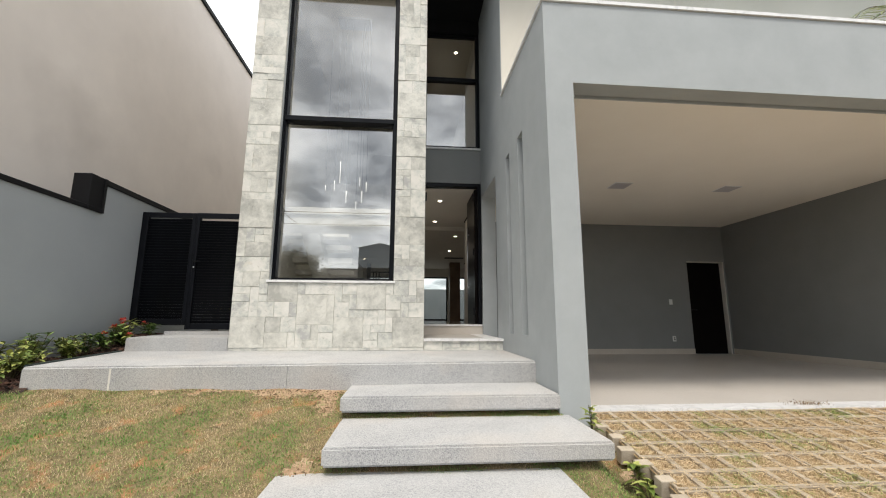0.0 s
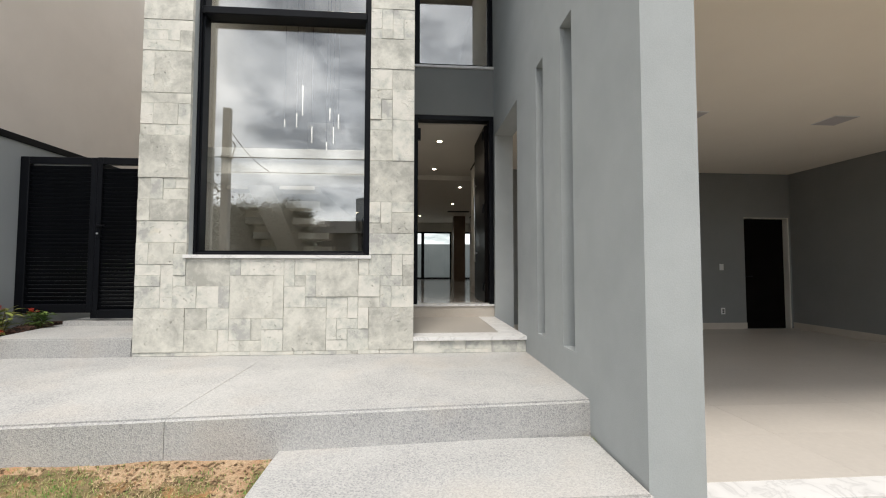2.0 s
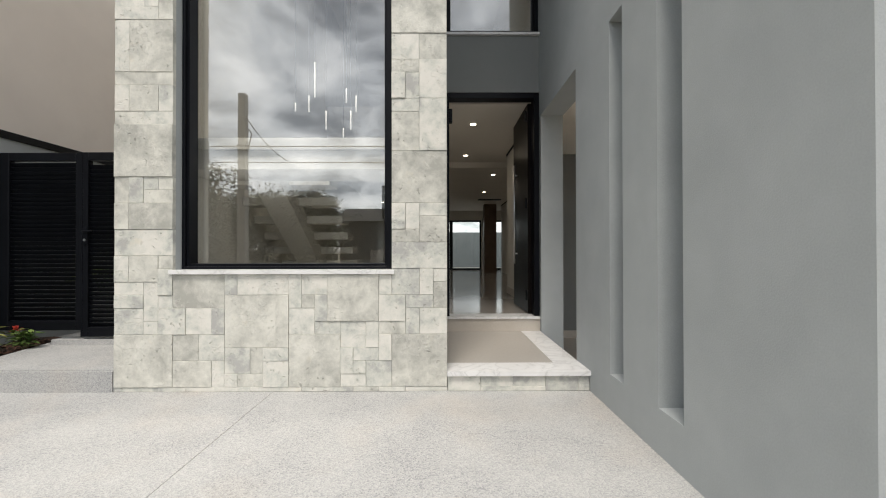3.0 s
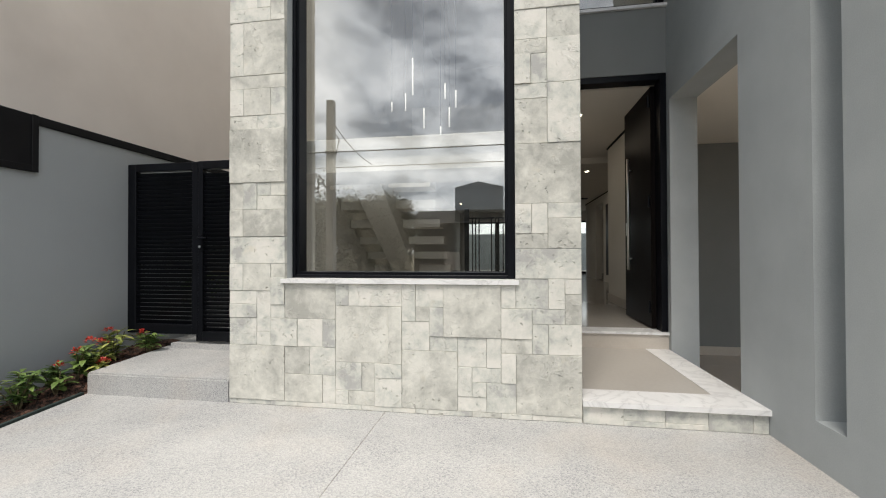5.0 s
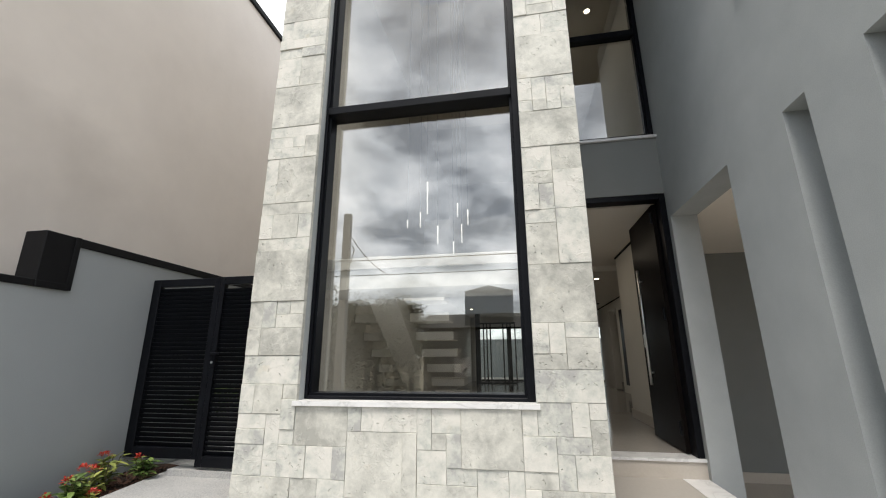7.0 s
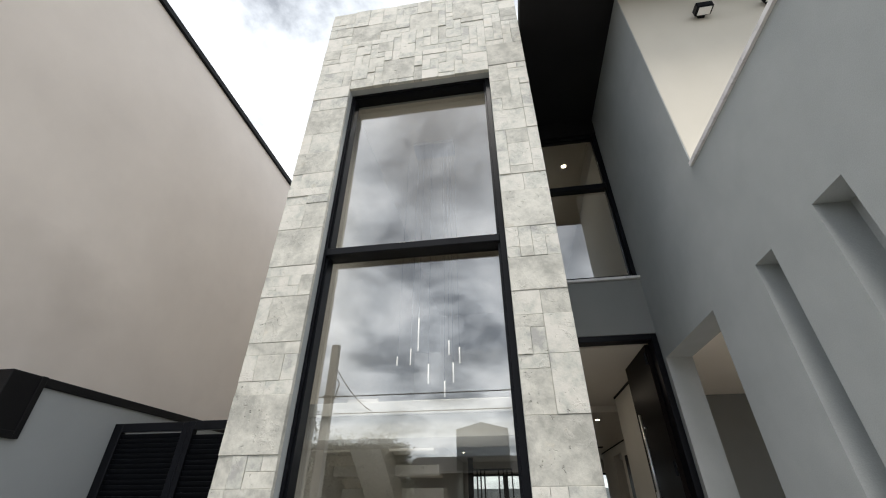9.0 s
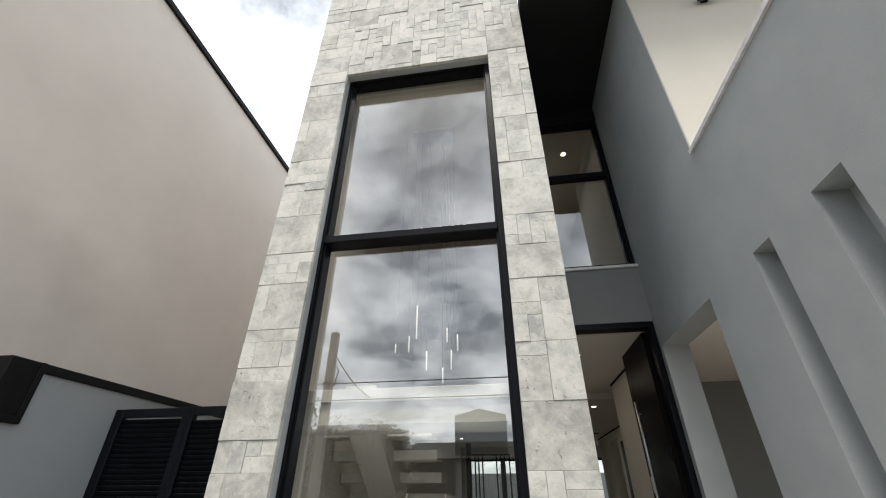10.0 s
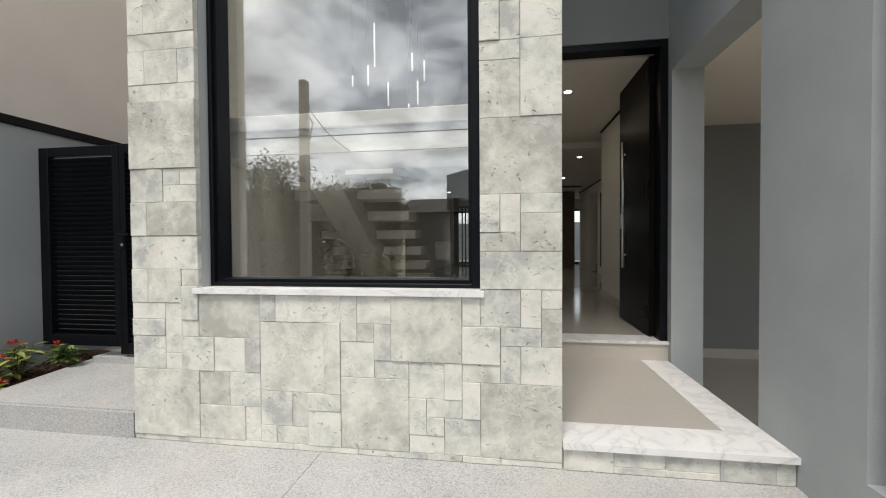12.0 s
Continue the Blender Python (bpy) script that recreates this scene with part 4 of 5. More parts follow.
for k, (x, y, h) in enumerate(((1.22, -2.2, 0.24), (1.25, -2.75, 0.2), (1.22, -2.95, 0.22), (1.23, -3.1, 0.18))):
    shrub("weed", "small green broad-leaved plant beside the pavers", x, y, lawn_z(x, y), h * 1.25, 0.05, 2, 0.10, M_LEAF_Y, 0, 71 + k)

def fronds(name, label, x, y, z, count, length, rise, material, seed, leaflet=0.16):
    """A feather-leaved palm: arching ribs with rows of leaflets."""
    rng = random.Random(seed)
    ob = thing(name, label, "palm", at=(x, y, z))
    tb = bmesh.new()
    bmesh.ops.create_cone(tb, cap_ends=True, segments=9, radius1=0.06, radius2=0.035, depth=rise, matrix=Matrix.Translation((0, 0, rise / 2)))
    part("trunk", tb, M_BARK, ob)
    for c in range(count):
        a = 6.283 * c / count + rng.uniform(-0.3, 0.3)
        out = Vector((math.cos(a), math.sin(a), 0))
        rb, lb = bmesh.new(), bmesh.new()
        pts = [Vector((0, 0, rise)) + out * length * f + Vector((0, 0, length * (0.95 * f - 0.85 * f * f))) for f in [i / 9 for i in range(10)]]
        for p, q in zip(pts, pts[1:]):
            tube(rb, p, q, 0.006, 4)
            d = (q - p).normalized()
            sd = d.cross(Vector((0, 0, 1))).normalized()
            for w in (0.3, 0.8):
                for sgn in (-1, 1):
                    leaf_at(lb, p.lerp(q, w), d * 0.6 + sd * sgn + Vector((0, 0, -0.1)), leaflet * rng.uniform(0.8, 1.2), 0.026, 0.5, rng)
        fr = part("frond", rb, M_STEM, ob)
        part("leaflets", lb, material, fr)
    return ob
fronds("passage_palm", "green feather palm in the side passage", -3.4, 1.75, 0.12, 10, 0.75, 0.55, M_LEAF, 5)
fronds("passage_palm", "yellowish feather palm in the side passage", -2.85, 1.7, 0.12, 10, 0.6, 0.35, M_LEAF_Y, 6)
pot = thing("plant_pot", "round grey plant pot on the terrace", "pot", at=(5.3, -1.05, 3.0))
pb = bmesh.new()
bmesh.ops.create_cone(pb, cap_ends=True, segments=20, radius1=0.16, radius2=0.22, depth=0.4, matrix=Matrix.Translation((0, 0, 0.2)))
part("bowl", pb, M_PAVER, pot)
fronds("terrace_palm", "pale yellow-green palm on the terrace", 5.3, -1.05, 3.4, 14, 0.95, 0.3, M_LEAF_Y, 7, 0.22)

# ---- across the street: pole, wires, trees, houses ----
M_POLE = surface("grey_pole_concrete", (0.22, 0.22, 0.215), (0.31, 0.31, 0.30), 0.9, 5, 90, 0.3, 0.004)
pole = thing("service_pole", "square grey concrete service pole by the pavement", "pole", at=(-4.08, -4.85, -1.2))
pb = bmesh.new()
lo = [pb.verts.new((sx * 0.085, sy * 0.085, 0)) for sx, sy in ((-1, -1), (1, -1), (1, 1), (-1, 1))]
hi = [pb.verts.new((sx * 0.07, sy * 0.07, 5.45)) for sx, sy in ((-1, -1), (1, -1), (1, 1), (-1, 1))]
pb.faces.new(hi)
for k in range(4):
    pb.faces.new((lo[k], lo[(k + 1) % 4], hi[(k + 1) % 4], hi[k]))
bmesh.ops.recalc_face_normals(pb, faces=pb.faces)
part("shaft", pb, M_POLE, pole)
part("strap", boxes((-0.09, 0.09, -0.09, 0.09, 4.35, 4.40)), M_BLACK, pole)
ib = bmesh.new()
tube(ib, (0.11, 0, 4.35), (0.2, 0.05, 4.62), 0.012, 8)
tube(ib, (0.2, 0.05, 4.62), (0.14, 0.05, 4.72), 0.012, 8)
part("bracket", ib, M_BLACK, pole)

def cable(name, label, points, r):
    bm = bmesh.new()
    for a, b in zip(points, points[1:]):
        tube(bm, a, b, r, 6)
    return thing(name, label, "cable", bm, M_BLACK)
def sag(a, b, drop, n_=14):
    a, b = Vector(a), Vector(b)
    return [a.lerp(b, i / n_) - Vector((0, 0, drop * 4 * (i / n_) * (1 - i / n_))) for i in range(n_ + 1)]
cable("overhead_cable", "black overhead cable along the street", sag((-26, -4.93, 3.6), (22, -4.93, 3.6), 0.4, 24), 0.011)
cable("overhead_cable", "thin black overhead cable along the street", sag((-26, -4.93, 3.25), (22, -4.93, 3.25), 0.38, 24), 0.009)
cable("drop_cable", "drooping service cable from pole to wires", sag((-4.0, -4.85, 3.75), (-3.2, -4.93, 2.9), 0.10, 14), 0.009)

def tree(x, y, z, height, radius, seed):
    rng = random.Random(seed)
    ob = thing("street_tree", "dark green leafy tree across the street", "tree", group="street trees", at=(x, y, z))
    tb, lb = bmesh.new(), bmesh.new()
    bmesh.ops.create_cone(tb, cap_ends=True, segments=9, radius1=0.2, radius2=0.1, depth=height * 0.5, matrix=Matrix.Translation((0, 0, height * 0.25)))
    for k in range(9):
        a = rng.uniform(0, 6.283)
        tip = Vector((math.cos(a) * radius * rng.uniform(0.3, 0.85), math.sin(a) * radius * rng.uniform(0.3, 0.85), height * rng.uniform(0.65, 0.95)))
        tube(tb, (0, 0, height * rng.uniform(0.3, 0.48)), tip, 0.045, 6)
        for c in range(7):
            cc = tip + Vector((rng.gauss(0, 1), rng.gauss(0, 1), rng.gauss(0, 0.6))) * radius * 0.24
            for j in range(70):
                d = Vector((rng.gauss(0, 1), rng.gauss(0, 1), rng.gauss(0, 0.8))) * radius * 0.14
                leaf_at(lb, cc + d, (rng.uniform(-1, 1), rng.uniform(-1, 1), rng.uniform(-0.5, 0.6)), 0.17, 0.09, 0.3, rng)
    part("trunk", tb, M_BARK, ob)
    part("crown", lb, M_LEAF_FAR, ob)
    return ob
tree(-10.9, -18.4, -1.2, 5.75, 2.3, 1)
tree(-8.7, -18.8, -1.2, 5.7, 2.2, 2)
tree(-6.9, -18.6, -1.2, 5.3, 1.9, 3)
for k, (x, y, h, r) in enumerate(((-13.5, -17.6, 4.2, 2.2), (-11.6, -17.2, 3.9, 2.2), (-9.6, -17.2, 4.3, 2.2), (-7.7, -17.3, 4.2, 2.1), (-5.9, -17.6, 3.9, 1.8))):
    tree(x, y, -1.2, h, r, 21 + k)
tree(-9.2, -11.0, -1.2, 5.2, 1.7, 4)

def far_house(x0, x1, y0, y1, eave, ridge, label, material):
    ob = thing("far_house", label, "house", group="houses across the street", at=((x0 + x1) / 2, (y0 + y1) / 2, -1.2))
    hx, hy = (x1 - x0) / 2, (y1 - y0) / 2
    part("wall", boxes((-hx, hx, -hy, hy, 0.0, eave + 1.2)), material, ob)
    rb = bmesh.new()
    e, r = eave + 1.2, ridge + 1.2
    v = [rb.verts.new(c) for c in ((-hx - 0.3, -hy - 0.3, e), (hx + 0.3, -hy - 0.3, e), (hx + 0.3, hy + 0.3, e), (-hx - 0.3, hy + 0.3, e), (-hx - 0.3, 0, r), (hx + 0.3, 0, r))]
    for f in ((0, 1, 5, 4), (2, 3, 4, 5), (0, 4, 3), (1, 2, 5), (3, 2, 1, 0)):
        rb.faces.new([v[i] for i in f])
    bmesh.ops.recalc_face_normals(rb, faces=rb.faces)
    part("roof", rb, M_FARDARK, ob, "dark tiled pitched roof")
    for k in range(2):
        w = part("window", boxes((-hx * 0.55 + k * hx * 0.9, -hx * 0.55 + k * hx * 0.9 + 1.0, hy - 0.02, hy + 0.04, 1.3, 2.4)), M_BLACK, ob)
        part("pane", boxes((-hx * 0.55 + k * hx * 0.9 + 0.06, -hx * 0.55 + k * hx * 0.9 + 0.94, hy + 0.04, hy + 0.05, 1.36, 2.34)), M_GLASS, w)
far_house(-5.6, 1.6, -24.5, -19.0, 2.7, 3.7, "low dark house with pitched roof across the street", M_FARDARK)
far_house(4.0, 13.0, -25.0, -19.5, 2.4, 3.5, "low house across the street", M_FARDARK)
far_house(-24.0, -13.5, -25.0, -19.0, 2.6, 3.6, "low house across the street behind trees", M_FARDARK)
bx = thing("far_block", "grey box-shaped upper storey across the street", "house", at=(-2.0, -21.5, -1.2))
part("wall", boxes((-1.3, 1.3, -1.2, 2.4, 0.0, 5.88)), M_GREENWALL, bx)
rb = bmesh.new()
v = [rb.verts.new(c) for c in ((-1.33, -1.25, 5.88), (1.33, -1.25, 5.88), (1.33, 2.43, 5.88), (-1.33, 2.43, 5.88), (0, -1.25, 6.2), (0, 2.43, 6.2))]
for f in ((0, 1, 4), (3, 5, 2), (0, 4, 5, 3), (1, 2, 5, 4), (3, 2, 1, 0)):
    rb.faces.new([v[k] for k in f])
bmesh.ops.recalc_face_normals(rb, faces=rb.faces)
part("roof", rb, M_GREENWALL, bx, "low gabled grey roof")
part("shade_wall", boxes((-1.305, 1.305, 2.395, 2.41, 3.4, 4.65)), M_FARDARK, bx, "darker lower band of the wall")

# ---- flower bed ----
slab("bed_soil", "dark bark-covered soil of the flower bed", "soil", M_MULCH)
bpy.data.objects["bed_soil"].data = mesh_of("bed_soil", soil_sheet(WL, -3.3, -1.9, 1.1, 14, 40, bed_z), M_MULCH)
eb = bmesh.new()
a, b = Vector((-3.69, 0.0, 0)), Vector((-3.405, -1.58, 0))
side_v = (b - a).normalized().cross(Vector((0, 0, 1))) * 0.012
for p, q in ((a, b),):
    vs = [eb.verts.new(v) for v in (p - side_v + Vector((0, 0, -0.2)), q - side_v + Vector((0, 0, -0.2)), q + side_v + Vector((0, 0, -0.2)), p + side_v + Vector((0, 0, -0.2)),
                                     p - side_v + Vector((0, 0, 0.012)), q - side_v + Vector((0, 0, 0.012)), q + side_v + Vector((0, 0, 0.012)), p + side_v + Vector((0, 0, 0.012)))]
    for f in ((0, 1, 2, 3), (7, 6, 5, 4), (0, 4, 5, 1), (1, 5, 6, 2), (2, 6, 7, 3), (3, 7, 4, 0)):
        eb.faces.new([vs[i] for i in f])
M_EDGE = surface("dark_green_edging", (0.02, 0.035, 0.032), (0.04, 0.06, 0.055), 0.5, 4, 60, 0.1, 0.002)
thing("bed_edging", "dark green plastic edging strip of the bed", "edging", eb, M_EDGE, kind="structure")

def scatter(name, label, category, count, place, shape, material, seed):
    """Many small pieces joined as one thing nobody could count. shape: rows of local points per piece, fanned into triangles."""
    rng = np.random.default_rng(seed)
    verts, faces, at_ = [], [], 0
    for k in range(count):
        spot = place(rng)
        if spot is None:
            continue
        pts, tris = shape(rng)
        turn = rng.uniform(0, 6.283)
        c, s = math.cos(turn), math.sin(turn)
        for px_, py_, pz_ in pts:
            verts.append((spot[0] + px_ * c - py_ * s, spot[1] + px_ * s + py_ * c, spot[2] + pz_))
        faces += [tuple(i + at_ for i in t) for t in tris]
        at_ += len(pts)
    me = bpy.data.meshes.new(name)
    me.from_pydata(verts, [], faces)
    me.materials.append(material)
    return tagged(new(name, me), label, category, kind="stuff")

def chip(rng):
    l_, w, h = rng.uniform(0.015, 0.04), rng.uniform(0.008, 0.02), rng.uniform(0.004, 0.018)
    t = rng.uniform(-0.012, 0.012)
    return ([(-l_, -w, t), (l_, -w, -t), (l_, w, h), (-l_, w, h * 0.6), (0, 0, h + 0.012)], [(0, 1, 4), (1, 2, 4), (2, 3, 4), (3, 0, 4)])
def on_bed(rng):
    y = rng.uniform(-1.7, 1.0)
    x = rng.uniform(-4.15, -3.70 - 0.17 * min(0, y) if y < 0 else -3.72 - 0.12 * y)
    return x, y, bed_z(x, y)
scatter("bark_chips", "loose brown bark chips over the bed", "mulch", 2600, on_bed, chip, M_MULCH, 3)

# ---- lawn ----
lawn = slab("lawn", "sparse lawn on dry reddish soil", "lawn", M_SOIL)
lawn.data = mesh_of("lawn", soil_sheet(WL, 1.36, -6.2, -1.25, 138, 124, lawn_z), M_TURF, True)

def grass_material(name, dry_at):
    """Blades from straw to green, in patches and by blade."""
    m, n, l, b = principled(name)
    co = n.new("ShaderNodeTexCoord")
    patch = n.new("ShaderNodeTexNoise")
    patch.inputs["Scale"].default_value, patch.inputs["Detail"].default_value = 2.4, 8
    l.new(co.outputs["Object"], patch.inputs["Vector"])
    g = n.new("ShaderNodeNewGeometry")
    add = n.new("ShaderNodeMath")
    add.operation = "MULTIPLY_ADD"
    add.inputs[1].default_value = 0.5
    l.new(g.outputs["Random Per Island"], add.inputs[0])
    wide = n.new("ShaderNodeMath")
    wide.operation = "MULTIPLY_ADD"
    wide.inputs[1].default_value, wide.inputs[2].default_value = 2.0, -0.5
    l.new(patch.outputs["Fac"], wide.inputs[0])
    l.new(wide.outputs[0], add.inputs[2])
    ramp = n.new("ShaderNodeValToRGB")
    e = ramp.color_ramp.elements
    e[0].position, e[0].color = dry_at - 0.24, (0.135, 0.26, 0.05, 1)
    e[1].position, e[1].color = dry_at + 0.18, (0.58, 0.44, 0.27, 1)
    e.new(dry_at - 0.06).color = (0.33, 0.35, 0.12, 1)
    e.new(dry_at + 0.05).color = (0.50, 0.40, 0.20, 1)
    l.new(add.outputs[0], ramp.inputs["Fac"])
    l.new(ramp.outputs["Color"], b.inputs["Base Color"])
    b.inputs["Roughness"].default_value = 0.7
    return m
M_GRASS = grass_material("lawn_grass", 0.84)
M_STRAW = grass_material("dry_grass", 0.46)

def blade(low, high, lean):
    def shape(rng):
        h, w, d = rng.uniform(low, high), rng.uniform(0.0011, 0.0024), rng.uniform(0.0, lean)
        return ([(-w, 0, -0.004), (w, 0, -0.004), (-w * 0.7, d * 0.4, h * 0.6), (w * 0.7, d * 0.4, h * 0.6), (0, d, h * rng.uniform(0.6, 1.0))], [(0, 1, 3, 2), (2, 3, 4)])
    return shape
def bare(x, y):
    """Above nought where the turf has worn off to red soil: by the platform and along the steps."""
    n_ = noise.noise(Vector((x * 1.6 + 4, y * 1.8, 2))) + 0.5 * noise.noise(Vector((x * 5, y * 5, 7)))
    by_platform = 0.5 - 2.6 * (front_y(x) - y) - 0.5 * abs(x + 1.35)
    by_steps = 0.4 - 4.0 * abs(x + 0.86) - 0.25 * abs(y + 2.0)
    return max(n_ - 0.5, by_platform + 0.7 * n_, by_steps + 0.7 * n_)
M_REDSOIL = surface("red_soil", (0.33, 0.19, 0.10), (0.60, 0.44, 0.29), 0.95, 9, 110, 0.9, 0.02, stain=(0.50, 0.22, 0.09), stain_at=0.64)
lawn.data.materials.append(M_REDSOIL)
for p_ in lawn.data.polygons:
    if bare(p_.center.x, p_.center.y) > 0.08:
        p_.material_index = 1
def on_lawn(rng):
    x, y = rng.uniform(-4.14, 1.34), -1.40 - 3.9 * rng.uniform(0, 1) ** 1.25
    if y > front_y(x) - 0.01:
        return None
    if bare(x, y) + rng.uniform(-0.55, 0.45) > 0.0:
        return None
    return x, y, lawn_z(x, y)
scatter("lawn_grass", "short patchy lawn grass, half dry", "grass", 240000, on_lawn, blade(0.007, 0.020, 0.03), M_GRASS, 4)

def litter(rng):
    pts, tris = chip(rng)
    return [(px_ * 0.32, py_ * 0.32, pz_ * 0.35) for px_, py_, pz_ in pts], tris
def on_bare(rng):
    x, y = rng.normal(-0.9, 1.0), -1.47 - abs(rng.normal(0, 0.75))
    if not -4.1 < x < 1.3 or y > front_y(x) - 0.01 or bare(x, y) < -0.1:
        return None
    return x, y, lawn_z(x, y) + 0.002
scatter("lawn_litter", "dry leaf litter and crumbs of soil on the lawn", "litter", 4500, on_bare, litter, M_LITTER, 14)

# ---- grass pavers ----
psoil = slab("paver_soil", "dry soil between the grass pavers", "soil", M_SOIL)
psoil.data = mesh_of("paver_soil", soil_sheet(1.36, 7.4, -6.2, -1.79, 20, 20, lambda x, y: paver_z(y) - 0.018 + 0.008 * noise.noise(Vector((x * 7, y * 7, 1)))), M_STRAWSOIL)
def on_pavers(rng):
    x, y = rng.uniform(1.36, 6.2), -1.82 - 2.0 * rng.uniform(0, 1)
    return x, y, paver_z(y) - 0.018 + 0.016 * rng.uniform(0, 1) ** 2
scatter("paver_grass", "dry straw-coloured grass in the paver holes", "grass", 120000, on_pavers, blade(0.006, 0.022, 0.03), M_STRAW, 5)

def straw_bit(rng):
    l_, w = rng.uniform(0.008, 0.03), rng.uniform(0.001, 0.0022)
    return ([(-l_, -w, 0.0), (l_, -w, rng.uniform(0.0, 0.006)), (l_, w, 0.003), (-l_, w, 0.002)], [(0, 1, 2, 3)])
def over_pavers(rng):
    x, y = rng.uniform(1.36, 6.2), -1.83 - 2.2 * rng.uniform(0, 1)
    return x, y, paver_z(y) + 0.004 + 0.004 * rng.uniform(0, 1)
scatter("straw_litter", "loose dry straw lying over the pavers", "litter", 22000, over_pavers, straw_bit, M_STRAW, 15)
CELL_X, CELL_Y, BAR = 0.178, 0.192, 0.038
pav = wall_cells(bmesh.new(), "x", -0.08, 0.0, 0.001, 2 * CELL_Y - 0.001, 0.001, 3 * CELL_X - 0.001,
                 [(BAR / 2 + j * CELL_Y, (j + 1) * CELL_Y - BAR / 2, BAR / 2 + i * CELL_X, (i + 1) * CELL_X - BAR / 2) for i in range(3) for j in range(2)])
for v in pav.verts:
    v.co = Vector((v.co.z, v.co.y, v.co.x))
bmesh.ops.recalc_face_normals(pav, faces=pav.faces)
paver_mesh = mesh_of("paver", pav, M_PAVER)
driveway = thing("driveway", "concrete grass pavers with dry grass in holes", "paving", kind="structure")
slope = math.atan(0.155)
for j in range(11):
    y = -1.81 - (j + 1) * 2 * CELL_Y
    for i in range(11):
        p = new("paver", paver_mesh)  # a block of six cells
        p.parent = driveway
        p.matrix_basis = pose(1.37 + i * 3 * CELL_X, y, paver_z(y) + random.uniform(-0.003, 0.003), math.degrees(slope) + random.uniform(-0.4, 0.4), random.uniform(-0.4, 0.4), random.uniform(-0.3, 0.3))

for j in range(10):
    y = -1.86 - j * CELL_Y
    st = new("paver_stub", bpy.data.meshes["paver_stub"] if "paver_stub" in bpy.data.meshes else mesh_of("paver_stub", boxes((0, 0.10, 0, 0.075, -0.10, 0.0), bevel=0.004), M_PAVER))
    st.parent = driveway
    st.matrix_basis = pose(1.275 + 0.02 * (j % 3), y - 0.08, paver_z(y) - 0.002, math.degrees(slope), 0, random.uniform(-4, 4))
clump = scatter("grass_clump", "torn clump of dry grass on the marble strip", "grass", 260, lambda rng: (3.53 + rng.normal(0, 0.09), -1.72 + rng.normal(0, 0.03), -0.37 + abs(rng.normal(0, 0.012))), blade(0.008, 0.02, 0.05), M_LITTER, 9)

def big_leaf(rng):
    l_, w, t = rng.uniform(0.08, 0.16), rng.uniform(0.03, 0.06), rng.uniform(-0.08, 0.08)
    return ([(-l_, 0, -t), (0, -w, 0), (0, w, 0.02), (l_, 0, t)], [(0, 1, 2), (1, 3, 2)])
scatter("hedge", "dense dark hedge below the street trees", "hedge", 30000, lambda rng: (rng.uniform(-16, -5.2), rng.uniform(-16.9, -16.0), -1.2 + 4.95 * rng.uniform(0, 1) ** 0.8), big_leaf, M_LEAF_FAR, 12)

# ---- garage floor tiles ----
garage_floor = bpy.data.objects["floor_garage"]
TX, TY = 5.94 / 5, 5.18 / 9
tile_mesh = mesh_of("tile", boxes((0.001, TX - 0.001, 0.001, TY - 0.001, -0.001, 0.0)), M_TILE)
for i in range(5):
    for j in range(9):
        t_ = new("tile", tile_mesh)
        t_.parent = garage_floor
        t_.location = (GX1 + i * TX, -1.62 + j * TY, -0.368)

# ---- stone cladding of the tower ----
COLS, ROWS_N, ROW_H, BASE = 25, 73, 0.0965, 0.035
def col_x(c):
    """Column lines, counted from the entrance edge, meeting the window's jambs."""
    for (c0, x0), (c1, x1) in (((0, 0.0), (4, WIN_X1)), ((4, WIN_X1), (21, WIN_X0)), ((21, WIN_X0), (25, TOWER_L))):
        if c <= c1:
            return x0 + (x1 - x0) * (c - c0) / (c1 - c0)
# stones by column and row of the module: under the window, beside it, and over it
FOOT = ((21, 25, 0, 4), (18, 21, 0, 2), (19, 21, 2, 4), (17, 19, 2, 4), (17, 18, 0, 2), (13, 17, 3, 7), (15, 17, 1, 3), (14, 15, 1, 3), (14, 16, 0, 1), (16, 17, 0, 1),
        (12, 14, 2, 3), (12, 14, 0, 2), (12, 13, 3, 7), (8, 12, 0, 4), (6, 8, 3, 5), (5, 6, 3, 5), (7, 8, 1, 3), (5, 7, 2, 3), (6, 7, 1, 2), (6, 8, 0, 1), (4, 6, 0, 2), (4, 5, 2, 4), (0, 4, 0, 4))
WAIST = ((23, 25, 4, 6), (22, 23, 4, 5), (20, 22, 4, 6), (18, 20, 4, 6), (17, 18, 4, 6), (23, 25, 6, 7), (23, 25, 7, 8), (22, 23, 5, 8), (21, 22, 6, 7), (21, 22, 7, 9), (17, 21, 6, 9),
         (16, 17, 7, 9), (12, 16, 7, 9), (11, 12, 6, 9), (9, 11, 7, 9), (10, 11, 6, 7), (9, 10, 5, 7), (10, 12, 4, 6), (8, 10, 4, 5), (5, 9, 5, 9))
CORNER = ((3, 5, 4, 5), (3, 5, 5, 7), (2, 3, 4, 6), (0, 2, 4, 6), (1, 3, 6, 7), (0, 1, 6, 8), (0, 1, 8, 9), (1, 2, 7, 9), (2, 4, 7, 9), (4, 5, 7, 9), (22, 24, 8, 10), (24, 25, 8, 10), (21, 22, 9, 10))
